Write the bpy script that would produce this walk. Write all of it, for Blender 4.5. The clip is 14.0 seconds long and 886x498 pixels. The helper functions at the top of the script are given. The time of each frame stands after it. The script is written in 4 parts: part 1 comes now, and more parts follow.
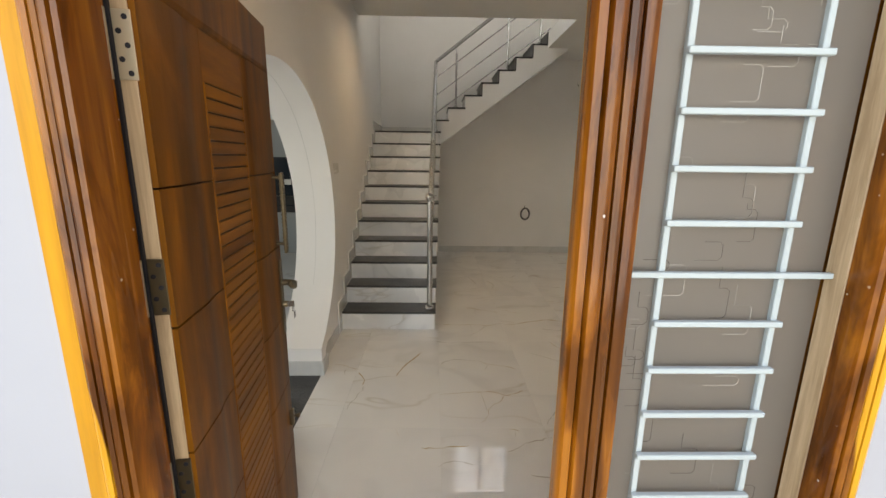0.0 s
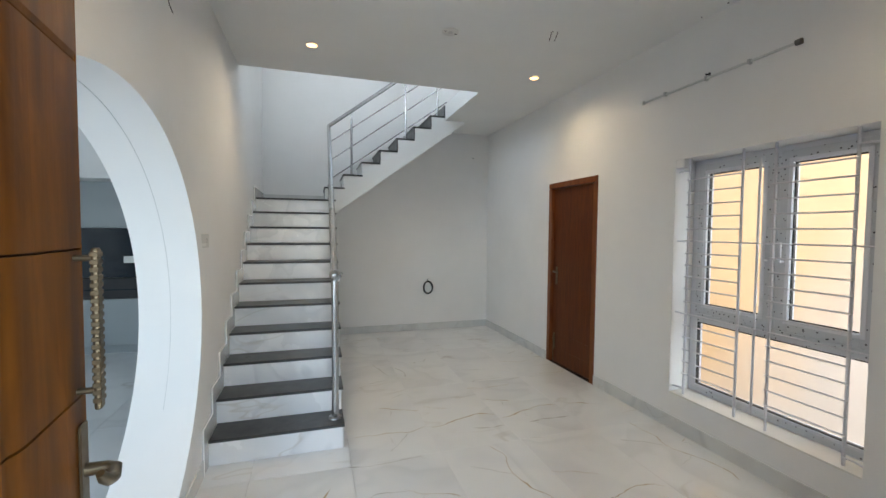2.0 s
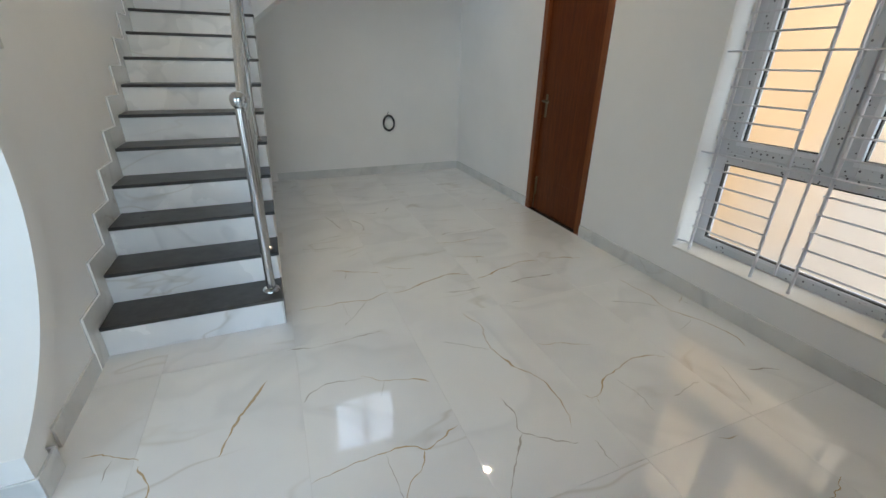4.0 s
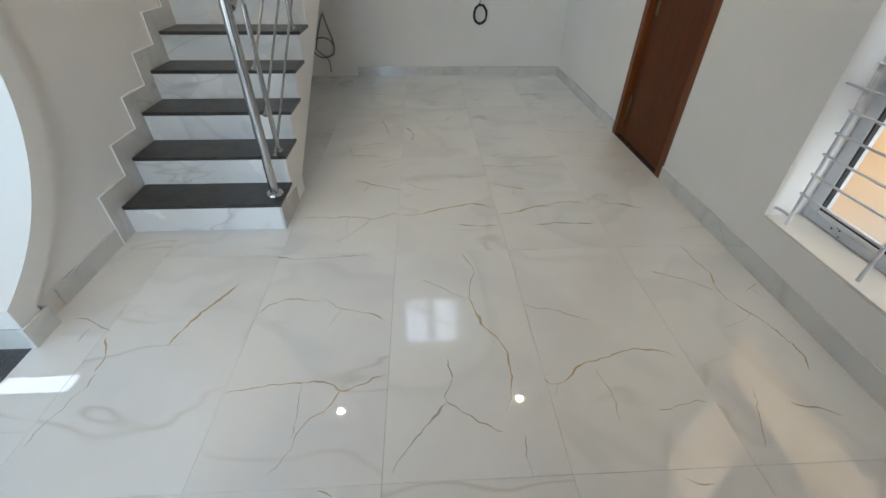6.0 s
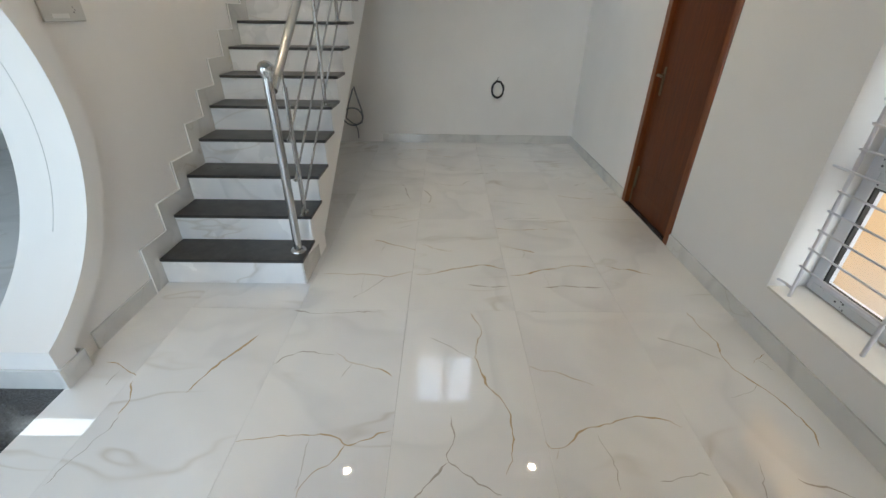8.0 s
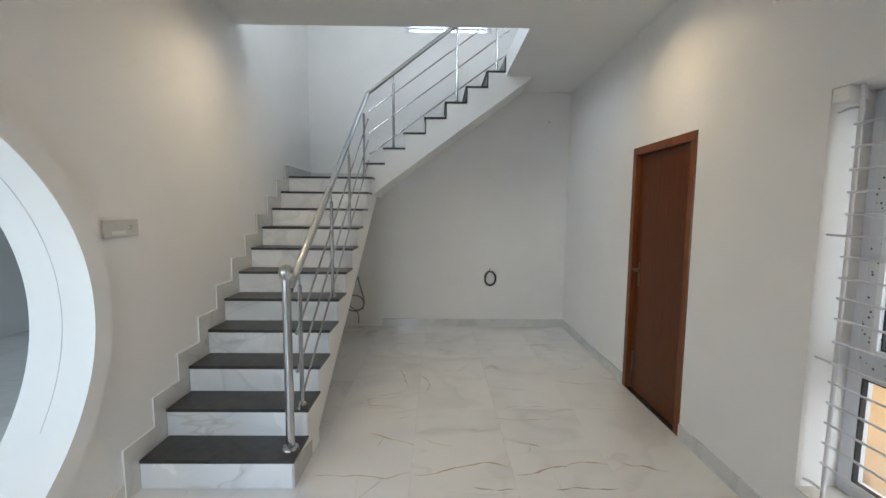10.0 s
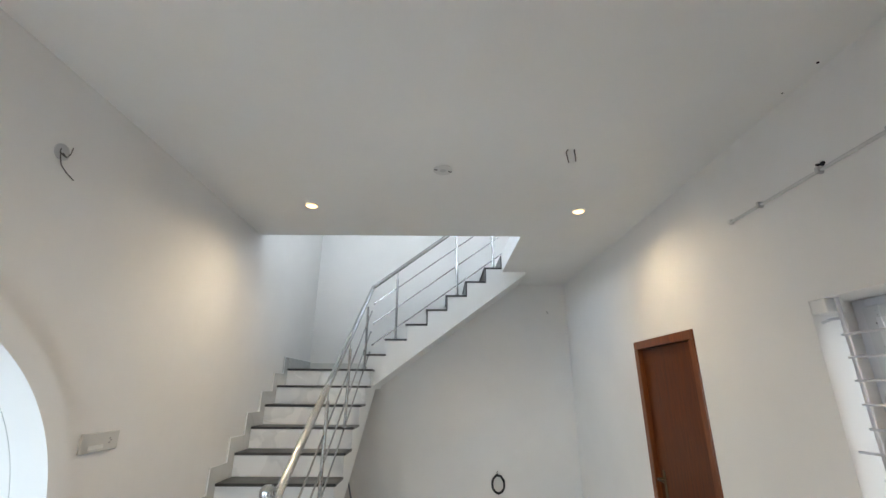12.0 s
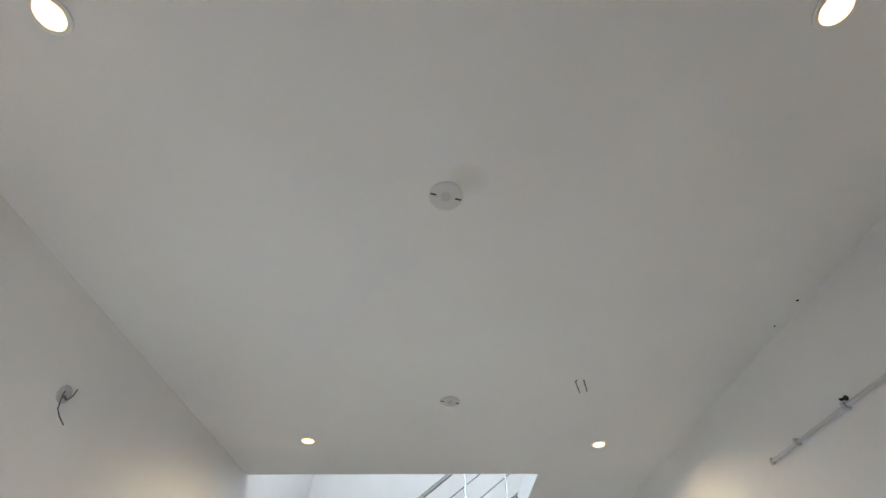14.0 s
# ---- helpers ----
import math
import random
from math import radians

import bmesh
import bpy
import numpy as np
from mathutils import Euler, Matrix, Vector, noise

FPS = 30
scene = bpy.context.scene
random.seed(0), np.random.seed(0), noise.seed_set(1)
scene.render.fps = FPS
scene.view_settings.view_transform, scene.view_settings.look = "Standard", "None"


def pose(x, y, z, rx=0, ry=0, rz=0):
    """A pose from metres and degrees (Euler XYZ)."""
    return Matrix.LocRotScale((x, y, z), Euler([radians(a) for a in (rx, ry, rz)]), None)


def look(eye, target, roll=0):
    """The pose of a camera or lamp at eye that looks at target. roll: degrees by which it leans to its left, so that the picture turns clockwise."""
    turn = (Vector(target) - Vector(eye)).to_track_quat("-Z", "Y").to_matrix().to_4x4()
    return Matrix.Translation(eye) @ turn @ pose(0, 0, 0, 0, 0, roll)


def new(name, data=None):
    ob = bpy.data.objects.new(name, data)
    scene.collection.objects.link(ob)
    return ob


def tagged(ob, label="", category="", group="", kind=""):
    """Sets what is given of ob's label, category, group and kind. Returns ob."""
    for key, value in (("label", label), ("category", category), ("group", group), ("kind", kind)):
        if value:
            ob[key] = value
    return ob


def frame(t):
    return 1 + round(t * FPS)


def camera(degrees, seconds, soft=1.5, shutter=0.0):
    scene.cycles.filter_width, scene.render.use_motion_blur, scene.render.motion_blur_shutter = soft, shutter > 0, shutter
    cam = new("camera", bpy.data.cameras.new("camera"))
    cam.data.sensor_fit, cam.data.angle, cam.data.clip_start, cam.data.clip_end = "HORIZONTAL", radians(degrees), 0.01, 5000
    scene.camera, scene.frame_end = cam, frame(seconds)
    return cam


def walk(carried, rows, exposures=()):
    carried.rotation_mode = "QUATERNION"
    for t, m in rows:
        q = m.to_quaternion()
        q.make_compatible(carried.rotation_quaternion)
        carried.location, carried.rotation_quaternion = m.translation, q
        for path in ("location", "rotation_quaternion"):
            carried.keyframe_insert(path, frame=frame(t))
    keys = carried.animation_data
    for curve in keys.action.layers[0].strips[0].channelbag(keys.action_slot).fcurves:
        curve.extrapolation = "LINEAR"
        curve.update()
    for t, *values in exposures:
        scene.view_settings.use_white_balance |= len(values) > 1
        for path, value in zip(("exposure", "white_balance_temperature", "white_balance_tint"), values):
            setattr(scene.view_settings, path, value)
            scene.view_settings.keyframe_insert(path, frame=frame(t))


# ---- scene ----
cam = camera(93.5, 14.0)
EXPOSURES = [(0, 1.3, 8500, 11), (0.5, 1.50, 8350, 11.5), (1, 2.02, 6950, 8.5), (1.5, 2.12, 6200, 6), (2, 1.98, 6250, 5), (2.5, 1.88, 6100, 4), (4, 1.84, 6050, 2.5), (8, 1.98, 6300, 4.5), (11, 1.97, 6300, 5.5), (12.5, 2.38, 6300, 6), (14, 2.30, 6250, 6)]
PATH = [
    (0, (0.825, 2.507, 1.513), (0.867, 4.46, 1.084), 0.7),
    (0.5, (0.799, 2.603, 1.519), (0.888, 4.591, 1.322), 0.6),
    (1, (0.725, 2.796, 1.512), (0.943, 4.782, 1.417), 0.5),
    (1.5, (0.645, 2.956, 1.502), (1.055, 4.912, 1.434), 0.5),
    (2, (0.646, 3.148, 1.489), (1.238, 5.056, 1.403), 0.5),
    (2.5, (0.708, 3.345, 1.493), (1.433, 5.202, 1.332), 0.5),
    (3, (0.792, 3.53, 1.452), (1.579, 5.336, 1.104), 0.5),
    (3.5, (0.857, 3.75, 1.411), (1.626, 5.503, 0.832), 0.5),
    (4, (0.913, 3.873, 1.353), (1.595, 5.565, 0.534), 1.0),
    (4.2, (0.981, 3.902, 1.344), (1.605, 5.576, 0.444), 0.9),
    (6.3, (1.639, 4.03, 1.342), (1.691, 5.613, 0.121), 0.9),
    (6.5, (1.645, 4.025, 1.344), (1.681, 5.605, 0.118), 1.0),
    (7, (1.652, 4.004, 1.351), (1.671, 5.601, 0.146), 1.0),
    (7.5, (1.651, 3.977, 1.397), (1.661, 5.622, 0.259), 1.0),
    (8, (1.643, 3.946, 1.427), (1.65, 5.686, 0.439), 0.8),
    (8.2, (1.642, 3.939, 1.436), (1.65, 5.717, 0.521), 0.8),
    (10.3, (1.604, 3.868, 1.53), (1.636, 5.866, 1.443), 0.3),
    (10.5, (1.603, 3.871, 1.521), (1.639, 5.87, 1.499), 0.2),
    (11, (1.607, 3.859, 1.547), (1.643, 5.852, 1.705), 0.2),
    (11.5, (1.614, 3.843, 1.6), (1.643, 5.807, 1.975), 0.3),
    (12, (1.614, 3.828, 1.656), (1.624, 5.723, 2.296), 0.3),
    (12.5, (1.6, 3.793, 1.686), (1.604, 5.568, 2.607), 0.3),
    (13, (1.59, 3.807, 1.704), (1.59, 5.431, 2.871), 0.1),
    (13.5, (1.591, 3.789, 1.724), (1.585, 5.262, 3.076), -0.0),
    (14, (1.595, 3.766, 1.734), (1.587, 5.12, 3.206), 0.0),
]
walk(cam, [(t, look(eye, target, roll)) for t, eye, target, roll in PATH], EXPOSURES)

# ---- world and light ----
SUN_EL, SUN_ROT = radians(76), radians(268)
world = bpy.data.worlds.new("sky")
scene.world = world
world.use_nodes = True
wn = world.node_tree
sky = wn.nodes.new("ShaderNodeTexSky")
sky.sky_type, sky.sun_disc, sky.sun_elevation, sky.sun_rotation = "NISHITA", False, SUN_EL, SUN_ROT
wn.links.new(sky.outputs[0], wn.nodes["Background"].inputs[0])
wn.nodes["Background"].inputs[1].default_value = 0.15


def lamp(name, kind, m, energy, colour, **extra):
    data = bpy.data.lights.new(name, kind)
    data.energy, data.color = energy, colour
    for key, value in extra.items():
        if key == "size":
            data.size = value
        elif key == "size_y":
            data.shape, data.size_y = "RECTANGLE", value
        elif key == "angle":
            data.angle = value
        elif key == "spot":
            data.spot_size, data.spot_blend = radians(value), 1.0
        elif key == "soft":
            data.shadow_soft_size = value
    ob = new(name, data)
    ob.matrix_world = m
    return ob


sun_way = Vector((math.sin(SUN_ROT) * math.cos(SUN_EL), math.cos(SUN_ROT) * math.cos(SUN_EL), math.sin(SUN_EL)))
lamp("sun", "SUN", look(sun_way * 30, (0, 0, 0)), 1.8, (1, 0.95, 0.88), angle=radians(0.6))
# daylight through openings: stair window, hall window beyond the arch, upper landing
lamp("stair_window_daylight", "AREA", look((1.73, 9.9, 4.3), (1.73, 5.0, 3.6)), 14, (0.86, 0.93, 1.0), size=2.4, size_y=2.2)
# the two upper openings are unseen, placed from bright patches on the walls
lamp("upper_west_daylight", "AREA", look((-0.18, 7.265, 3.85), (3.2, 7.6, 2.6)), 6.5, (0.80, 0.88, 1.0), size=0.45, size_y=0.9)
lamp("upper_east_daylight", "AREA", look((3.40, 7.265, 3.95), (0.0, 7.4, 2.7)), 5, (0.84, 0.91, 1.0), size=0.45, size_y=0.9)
lamp("side_room_daylight", "AREA", look((-1.75, 3.36, 1.35), (-0.3, 6.0, 1.5)), 9, (0.78, 0.90, 1.0), size=1.4, size_y=1.9)

lamp("porch_daylight", "AREA", look((1.0, 0.9, 1.7), (1.2, 5.0, 1.6)), 34, (0.84, 0.92, 1.0), size=3.0, size_y=2.4)
# two unseen lamps added in the side gap, to brighten the window reveal
lamp("gap_reveal_fill", "AREA", look((3.95, 3.3, 1.4), (3.60, 5.6, 1.15)), 10, (0.86, 0.93, 1.0), size=0.75, size_y=1.9)
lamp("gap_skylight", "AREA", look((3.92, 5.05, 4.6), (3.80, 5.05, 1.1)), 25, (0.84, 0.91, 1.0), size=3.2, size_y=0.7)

# ---- materials ----
def material(name, colour, rough=0.5, metal=0.0, spec=0.5, coat=0.0):
    m = bpy.data.materials.new(name)
    m.use_nodes = True
    b = m.node_tree.nodes["Principled BSDF"]
    b.inputs["Base Color"].default_value = (*colour, 1)
    b.inputs["Roughness"].default_value = rough
    b.inputs["Metallic"].default_value = metal
    b.inputs["Specular IOR Level"].default_value = spec
    b.inputs["Coat Weight"].default_value = coat
    b.inputs["Coat Roughness"].default_value = 0.12
    return m


def node(m, kind, **values):
    n = m.node_tree.nodes.new("ShaderNode" + kind)
    for key, value in values.items():
        n.inputs[key.replace("_", " ")].default_value = value
    return n


def wire(m, a, b):
    m.node_tree.links.new(a, b)


def bsdf(m):
    return m.node_tree.nodes["Principled BSDF"]


def coords(m, scale=(1, 1, 1), world_space=True):
    if world_space:
        src = node(m, "NewGeometry").outputs["Position"]
    else:
        src = node(m, "TexCoord").outputs["Object"]
    mp = node(m, "Mapping", Scale=scale)
    wire(m, src, mp.inputs["Vector"])
    return mp.outputs[0]


def noise_tex(m, vec, scale, detail=4.0, rough=0.55, distortion=0.0):
    n = node(m, "TexNoise", Scale=scale, Detail=detail, Roughness=rough, Distortion=distortion)
    wire(m, vec, n.inputs["Vector"])
    return n.outputs[0]


def ramp(m, fac, stops):
    r = node(m, "ValToRGB")
    e = r.color_ramp.elements
    while len(e) < len(stops):
        e.new(0.5)
    for el, (pos, col) in zip(e, stops):
        el.position, el.color = pos, (*col, 1)
    wire(m, fac, r.inputs[0])
    return r.outputs[0]


def mix(m, fac, a, b, mode="MIX"):
    n = node(m, "Mix")
    n.data_type, n.blend_type = "RGBA", mode
    for slot, v in ((n.inputs[0], fac), (n.inputs[6], a), (n.inputs[7], b)):
        if isinstance(v, (int, float)):
            slot.default_value = v
        elif isinstance(v, tuple):
            slot.default_value = (*v, 1)
        else:
            wire(m, v, slot)
    return n.outputs[2]


def bump(m, height, strength, distance=0.01):
    b = node(m, "Bump", Strength=strength, Distance=distance)
    wire(m, height, b.inputs["Height"])
    wire(m, b.outputs[0], bsdf(m).inputs["Normal"])


def spread(m, fac, lo, hi, slot):
    r = node(m, "MapRange")
    r.inputs[3].default_value, r.inputs[4].default_value = lo, hi
    wire(m, fac, r.inputs[0])
    wire(m, r.outputs[0], bsdf(m).inputs[slot])


def paint(name, colour, rough=0.55, vary=0.05, relief=0.12):
    m = material(name, colour, rough)
    v = coords(m)
    big = noise_tex(m, v, 1.3, 5)
    fine = noise_tex(m, v, 60, 3)
    dark = tuple(c * (1 - vary) for c in colour)
    lite = tuple(min(c * (1 + vary * 0.4), 0.95) for c in colour)
    col = ramp(m, big, [(0.3, dark), (0.7, lite)])
    wire(m, col, bsdf(m).inputs["Base Color"])
    both = mix(m, 0.35, big, fine)
    bump(m, both, relief, 0.004)
    spread(m, big, rough - 0.08, rough + 0.1, "Roughness")
    return m


def wood(name, dark, light, rough=0.3, coat=0.5, axis=2, scale=1.0, knots=0.5, streaks=0.75, blotch=0.0):
    m = material(name, light, rough, spec=0.2, coat=coat)
    s = [26 * scale] * 3
    s[axis] = 1.6 * scale
    v = coords(m, tuple(s))
    broad = noise_tex(m, v, 0.35, 3, 0.5, 1.2)
    grain = noise_tex(m, v, 2.2, 6, 0.65, 0.6)
    vk = coords(m, (7, 7, 2.2))
    k = node(m, "TexVoronoi", Scale=0.9)
    wire(m, vk, k.inputs["Vector"])
    col = ramp(m, broad, [(0.3, dark), (0.5, tuple((a + b) / 2 for a, b in zip(dark, light))), (0.72, light)])
    streak = ramp(m, grain, [(0.35, (0.55, 0.5, 0.45)), (0.62, (1, 1, 1))])
    col = mix(m, streaks, col, streak, "MULTIPLY")
    if blotch:
        pv = coords(m, (9, 9, 2.6))
        patch = ramp(m, noise_tex(m, pv, 0.8, 5, 0.6, 1.0), [(0.44, (0.16, 0.09, 0.05)), (0.50, (0.55, 0.45, 0.35)), (0.56, (1, 1, 1))])
        col = mix(m, blotch, col, patch, "MULTIPLY")
    kn = ramp(m, k.outputs["Distance"], [(0.02, (0.22, 0.12, 0.08)), (0.12, (1, 1, 1))])
    col = mix(m, knots, col, kn, "MULTIPLY")
    wire(m, col, bsdf(m).inputs["Base Color"])
    bump(m, grain, 0.12, 0.003)
    spread(m, broad, rough - 0.08, rough + 0.12, "Roughness")
    return m


def marble(name, base, cloud, rough=0.05, vein=0.35, scale=1.0, per_piece=True):
    m = material(name, base, rough, spec=0.85)
    geo = node(m, "NewGeometry").outputs["Position"]
    if per_piece:
        info = node(m, "ObjectInfo")
        add = node(m, "VectorMath")
        add.operation = "MULTIPLY_ADD"
        comb = node(m, "CombineXYZ")
        for i in range(3):
            wire(m, info.outputs["Random"], comb.inputs[i])
        wire(m, comb.outputs[0], add.inputs[0])
        add.inputs[1].default_value = (37, 53, 11)
        wire(m, geo, add.inputs[2])
        vec = add.outputs[0]
    else:
        vec = geo
    soft = noise_tex(m, vec, 1.6 * scale, 4, 0.5, 0.4)
    ridge = noise_tex(m, vec, 0.8 * scale, 3, 0.5, 0.5)
    col = ramp(m, soft, [(0.38, cloud), (0.56, base)])
    line = ramp(m, ridge, [(0.45, (1, 1, 1)), (0.495, (0.70, 0.71, 0.72)), (0.51, (1, 1, 1))])
    col = mix(m, vein, col, line, "MULTIPLY")
    sweep_v = node(m, "Mapping", Scale=(0.35, 1.0, 1.0), Rotation=(0, 0, 0.25))
    wire(m, vec, sweep_v.inputs["Vector"])
    thin = noise_tex(m, sweep_v.outputs[0], 1.7 * scale, 3, 0.5, 0.35)
    where = noise_tex(m, vec, 1.1 * scale, 2)
    fine = ramp(m, thin, [(0.490, (1, 1, 1)), (0.5, (0.62, 0.56, 0.47)), (0.510, (1, 1, 1))])
    gate = ramp(m, where, [(0.48, (0, 0, 0)), (0.62, (1, 1, 1))])
    col = mix(m, gate, col, mix(m, 0.45, col, fine, "MULTIPLY"))
    wire(m, col, bsdf(m).inputs["Base Color"])
    spread(m, soft, rough * 0.8, rough * 1.6, "Roughness")
    return m


WALL = paint("white_wall_paint", (0.80, 0.79, 0.775))
CEIL = paint("ceiling_paint", (0.78, 0.78, 0.765), 0.7, 0.04)
_st = node(CEIL, "VectorMath")
_st.operation = "DISTANCE"
wire(CEIL, node(CEIL, "NewGeometry").outputs["Position"], _st.inputs[0])
_st.inputs[1].default_value = (1.675, 4.575, 2.97)
_sn = node(CEIL, "Math")
_sn.operation = "MULTIPLY_ADD"
wire(CEIL, noise_tex(CEIL, coords(CEIL), 14, 3), _sn.inputs[0])
_sn.inputs[1].default_value = 0.06
wire(CEIL, _st.outputs["Value"], _sn.inputs[2])
_sr = ramp(CEIL, _sn.outputs[0], [(0.06, (0.90, 0.885, 0.83)), (0.11, (1, 1, 1))])
_so = bsdf(CEIL).inputs["Base Color"].links[0].from_socket
wire(CEIL, mix(CEIL, 1.0, _so, _sr, "MULTIPLY"), bsdf(CEIL).inputs["Base Color"])
RING = paint("arch_paint", (0.80, 0.79, 0.77), 0.5)
OUTWALL = paint("outside_wall_paint", (0.40, 0.425, 0.49), 0.6)
BEAD = paint("white_grout", (0.88, 0.88, 0.87), 0.6, 0.04)
SOFFIT = paint("stair_white_paint", (0.80, 0.80, 0.79), 0.5)
TILE = marble("polished_marble_tile", (0.775, 0.78, 0.775), (0.72, 0.725, 0.73), 0.004, 0.25)
bsdf(TILE).inputs["IOR"].default_value = 1.65
bsdf(TILE).inputs["Specular IOR Level"].default_value = 0.75
SKIRT = marble("marble_skirting", (0.66, 0.66, 0.64), (0.57, 0.575, 0.57), 0.12, 0.35, 1.4)
RISER = marble("marble_riser", (0.84, 0.84, 0.84), (0.76, 0.77, 0.785), 0.22, 0.42, 1.5)
GROUT = material("floor_joint", (0.62, 0.615, 0.60), 0.3)
VEIN = material("vein_brown", (0.44, 0.345, 0.215), 0.08, spec=0.55)
VEIN_GREY = material("vein_grey", (0.40, 0.38, 0.345), 0.06, spec=0.55)
GRANITE = material("black_granite", (0.018, 0.018, 0.02), 0.1, spec=0.5)
_v = coords(GRANITE)
wire(GRANITE, ramp(GRANITE, noise_tex(GRANITE, _v, 220, 2), [(0.45, (0.022, 0.022, 0.024)), (0.75, (0.10, 0.10, 0.105))]), bsdf(GRANITE).inputs["Base Color"])
TREADM = material("dark_granite_tread", (0.03, 0.03, 0.03), 0.28, spec=0.45)
_v = coords(TREADM)
wire(TREADM, ramp(TREADM, noise_tex(TREADM, _v, 14, 6, 0.7), [(0.35, (0.020, 0.020, 0.021)), (0.7, (0.052, 0.051, 0.050))]), bsdf(TREADM).inputs["Base Color"])
spread(TREADM, noise_tex(TREADM, _v, 5, 5), 0.2, 0.5, "Roughness")
TEAK = wood("varnished_teak", (0.14, 0.038, 0.004), (0.50, 0.185, 0.018), 0.26, 0.4, knots=0.7, blotch=0.7)
# small dried paint flecks on the frame posts
_vo = node(TEAK, "TexVoronoi", Scale=34.0)
wire(TEAK, coords(TEAK), _vo.inputs["Vector"])
_fl = ramp(TEAK, _vo.outputs["Distance"], [(0.07, (1, 1, 1)), (0.10, (0, 0, 0))])
_gt = ramp(TEAK, noise_tex(TEAK, coords(TEAK), 6.0, 3), [(0.56, (0, 0, 0)), (0.62, (0.7, 0.7, 0.7))])
_mk = mix(TEAK, 1.0, _fl, _gt, "MULTIPLY")
_old = bsdf(TEAK).inputs["Base Color"].links[0].from_socket
wire(TEAK, mix(TEAK, _mk, _old, (0.72, 0.66, 0.56)), bsdf(TEAK).inputs["Base Color"])
LEAFW = wood("teak_door_face", (0.095, 0.031, 0.003), (0.31, 0.115, 0.009), 0.4, 0.0, knots=0.15, streaks=0.35, scale=0.7, blotch=0.3)
SLATW = wood("teak_slat_face", (0.13, 0.043, 0.004), (0.32, 0.120, 0.010), 0.4, 0.0, axis=1, knots=0.1, streaks=0.35)
GROOVEW = material("dark_brown_groove", (0.030, 0.008, 0.002), 0.6)
YELLOWW = wood("yellow_sapwood", (0.50, 0.21, 0.014), (0.68, 0.36, 0.03), 0.3, 0.25, knots=0.2, streaks=0.4)



def sapwood(name, edge, side, wave):
    """Teak with yellow sapwood past a wavy upright border; side +1: at higher x."""
    m = TEAK.copy()
    m.name = name
    sep = node(m, "SeparateXYZ")
    wire(m, node(m, "NewGeometry").outputs["Position"], sep.inputs[0])
    n = noise_tex(m, coords(m, (1.5, 1.5, 1.0)), 2.0, 1.0, 0.4, 0.2)
    a = node(m, "Math")
    a.operation = "MULTIPLY_ADD"
    wire(m, n, a.inputs[0])
    a.inputs[1].default_value = wave * side
    wire(m, sep.outputs[0], a.inputs[2])
    lim = edge + wave * side * 0.5
    rg = node(m, "MapRange")
    wire(m, a.outputs[0], rg.inputs[0])
    lo, hi = (lim - 0.0015, lim + 0.0015) if side > 0 else (lim + 0.0015, lim - 0.0015)
    rg.inputs[1].default_value, rg.inputs[2].default_value = lo, hi
    streak = noise_tex(m, coords(m, (60, 60, 2.5)), 1.0, 4)
    yel = ramp(m, streak, [(0.35, (0.50, 0.21, 0.014)), (0.65, (0.70, 0.38, 0.03))])
    old = bsdf(m).inputs["Base Color"].links[0].from_socket
    wire(m, mix(m, rg.outputs[0], old, yel), bsdf(m).inputs["Base Color"])
    return m


SAPLEFT = sapwood("teak_sapwood_hinge_side", 0.244, -1, 0.14)
SAPMID = sapwood("teak_sapwood_middle", 1.151, 1, 0.06)
SAPSIDE = sapwood("teak_sapwood_outer", 1.600, 1, 0.12)
RAWW = wood("raw_pale_wood", (0.50, 0.36, 0.22), (0.68, 0.52, 0.35), 0.55, 0.0, knots=0.1)
REDDOOR = wood("red_brown_door", (0.095, 0.023, 0.005), (0.140, 0.036, 0.006), 0.38, 0.05, scale=1.6, knots=0.0)
REDFRAME = wood("red_brown_frame", (0.17, 0.048, 0.014), (0.24, 0.075, 0.022), 0.35, 0.3, scale=1.4, knots=0.1)
STEEL = material("stainless_steel", (0.46, 0.46, 0.46), 0.14, 1.0)
spread(STEEL, noise_tex(STEEL, coords(STEEL), 9, 4), 0.1, 0.3, "Roughness")
FILM = material("clear_wrapping_film", (0.8, 0.8, 0.8), 0.15)
bsdf(FILM).inputs["Alpha"].default_value = 0.22
BRASS = material("antique_brass", (0.17, 0.135, 0.085), 0.42, 0.85)
spread(BRASS, noise_tex(BRASS, coords(BRASS), 40, 4), 0.22, 0.5, "Roughness")
# lit copy of the brass: porch light on the hinges, put into the colour
BRASSLIT = material("lit_brass", (0.62, 0.54, 0.40), 0.4, 0.6)
BLACK = material("black_rubber", (0.012, 0.012, 0.014), 0.5)
DARKGAP = material("dark_gap", (0.01, 0.01, 0.015), 0.8)
WIREM = material("grey_wire", (0.07, 0.065, 0.06), 0.5)
HOSEM = material("grey_hose", (0.16, 0.19, 0.22), 0.4)
SWITCHP = material("grey_white_switch_plastic", (0.58, 0.57, 0.54), 0.35)
PLASTIC = material("white_plastic", (0.74, 0.73, 0.70), 0.35)
GRILLE = paint("lilac_white_grille_paint", (0.64, 0.63, 0.665), 0.4, 0.08, 0.05)
LADDERM = paint("pale_blue_white_grille_paint", (0.44, 0.52, 0.56), 0.45, 0.10, 0.15)
UPVC = material("grey_upvc_film", (0.42, 0.43, 0.47), 0.3)
_v = coords(UPVC, (1, 1, 1))
_d = node(UPVC, "TexVoronoi", Scale=36.0)
wire(UPVC, _v, _d.inputs["Vector"])
wire(UPVC, ramp(UPVC, _d.outputs["Distance"], [(0.17, (0.08, 0.08, 0.095)), (0.22, (0.56, 0.58, 0.61))]), bsdf(UPVC).inputs["Base Color"])
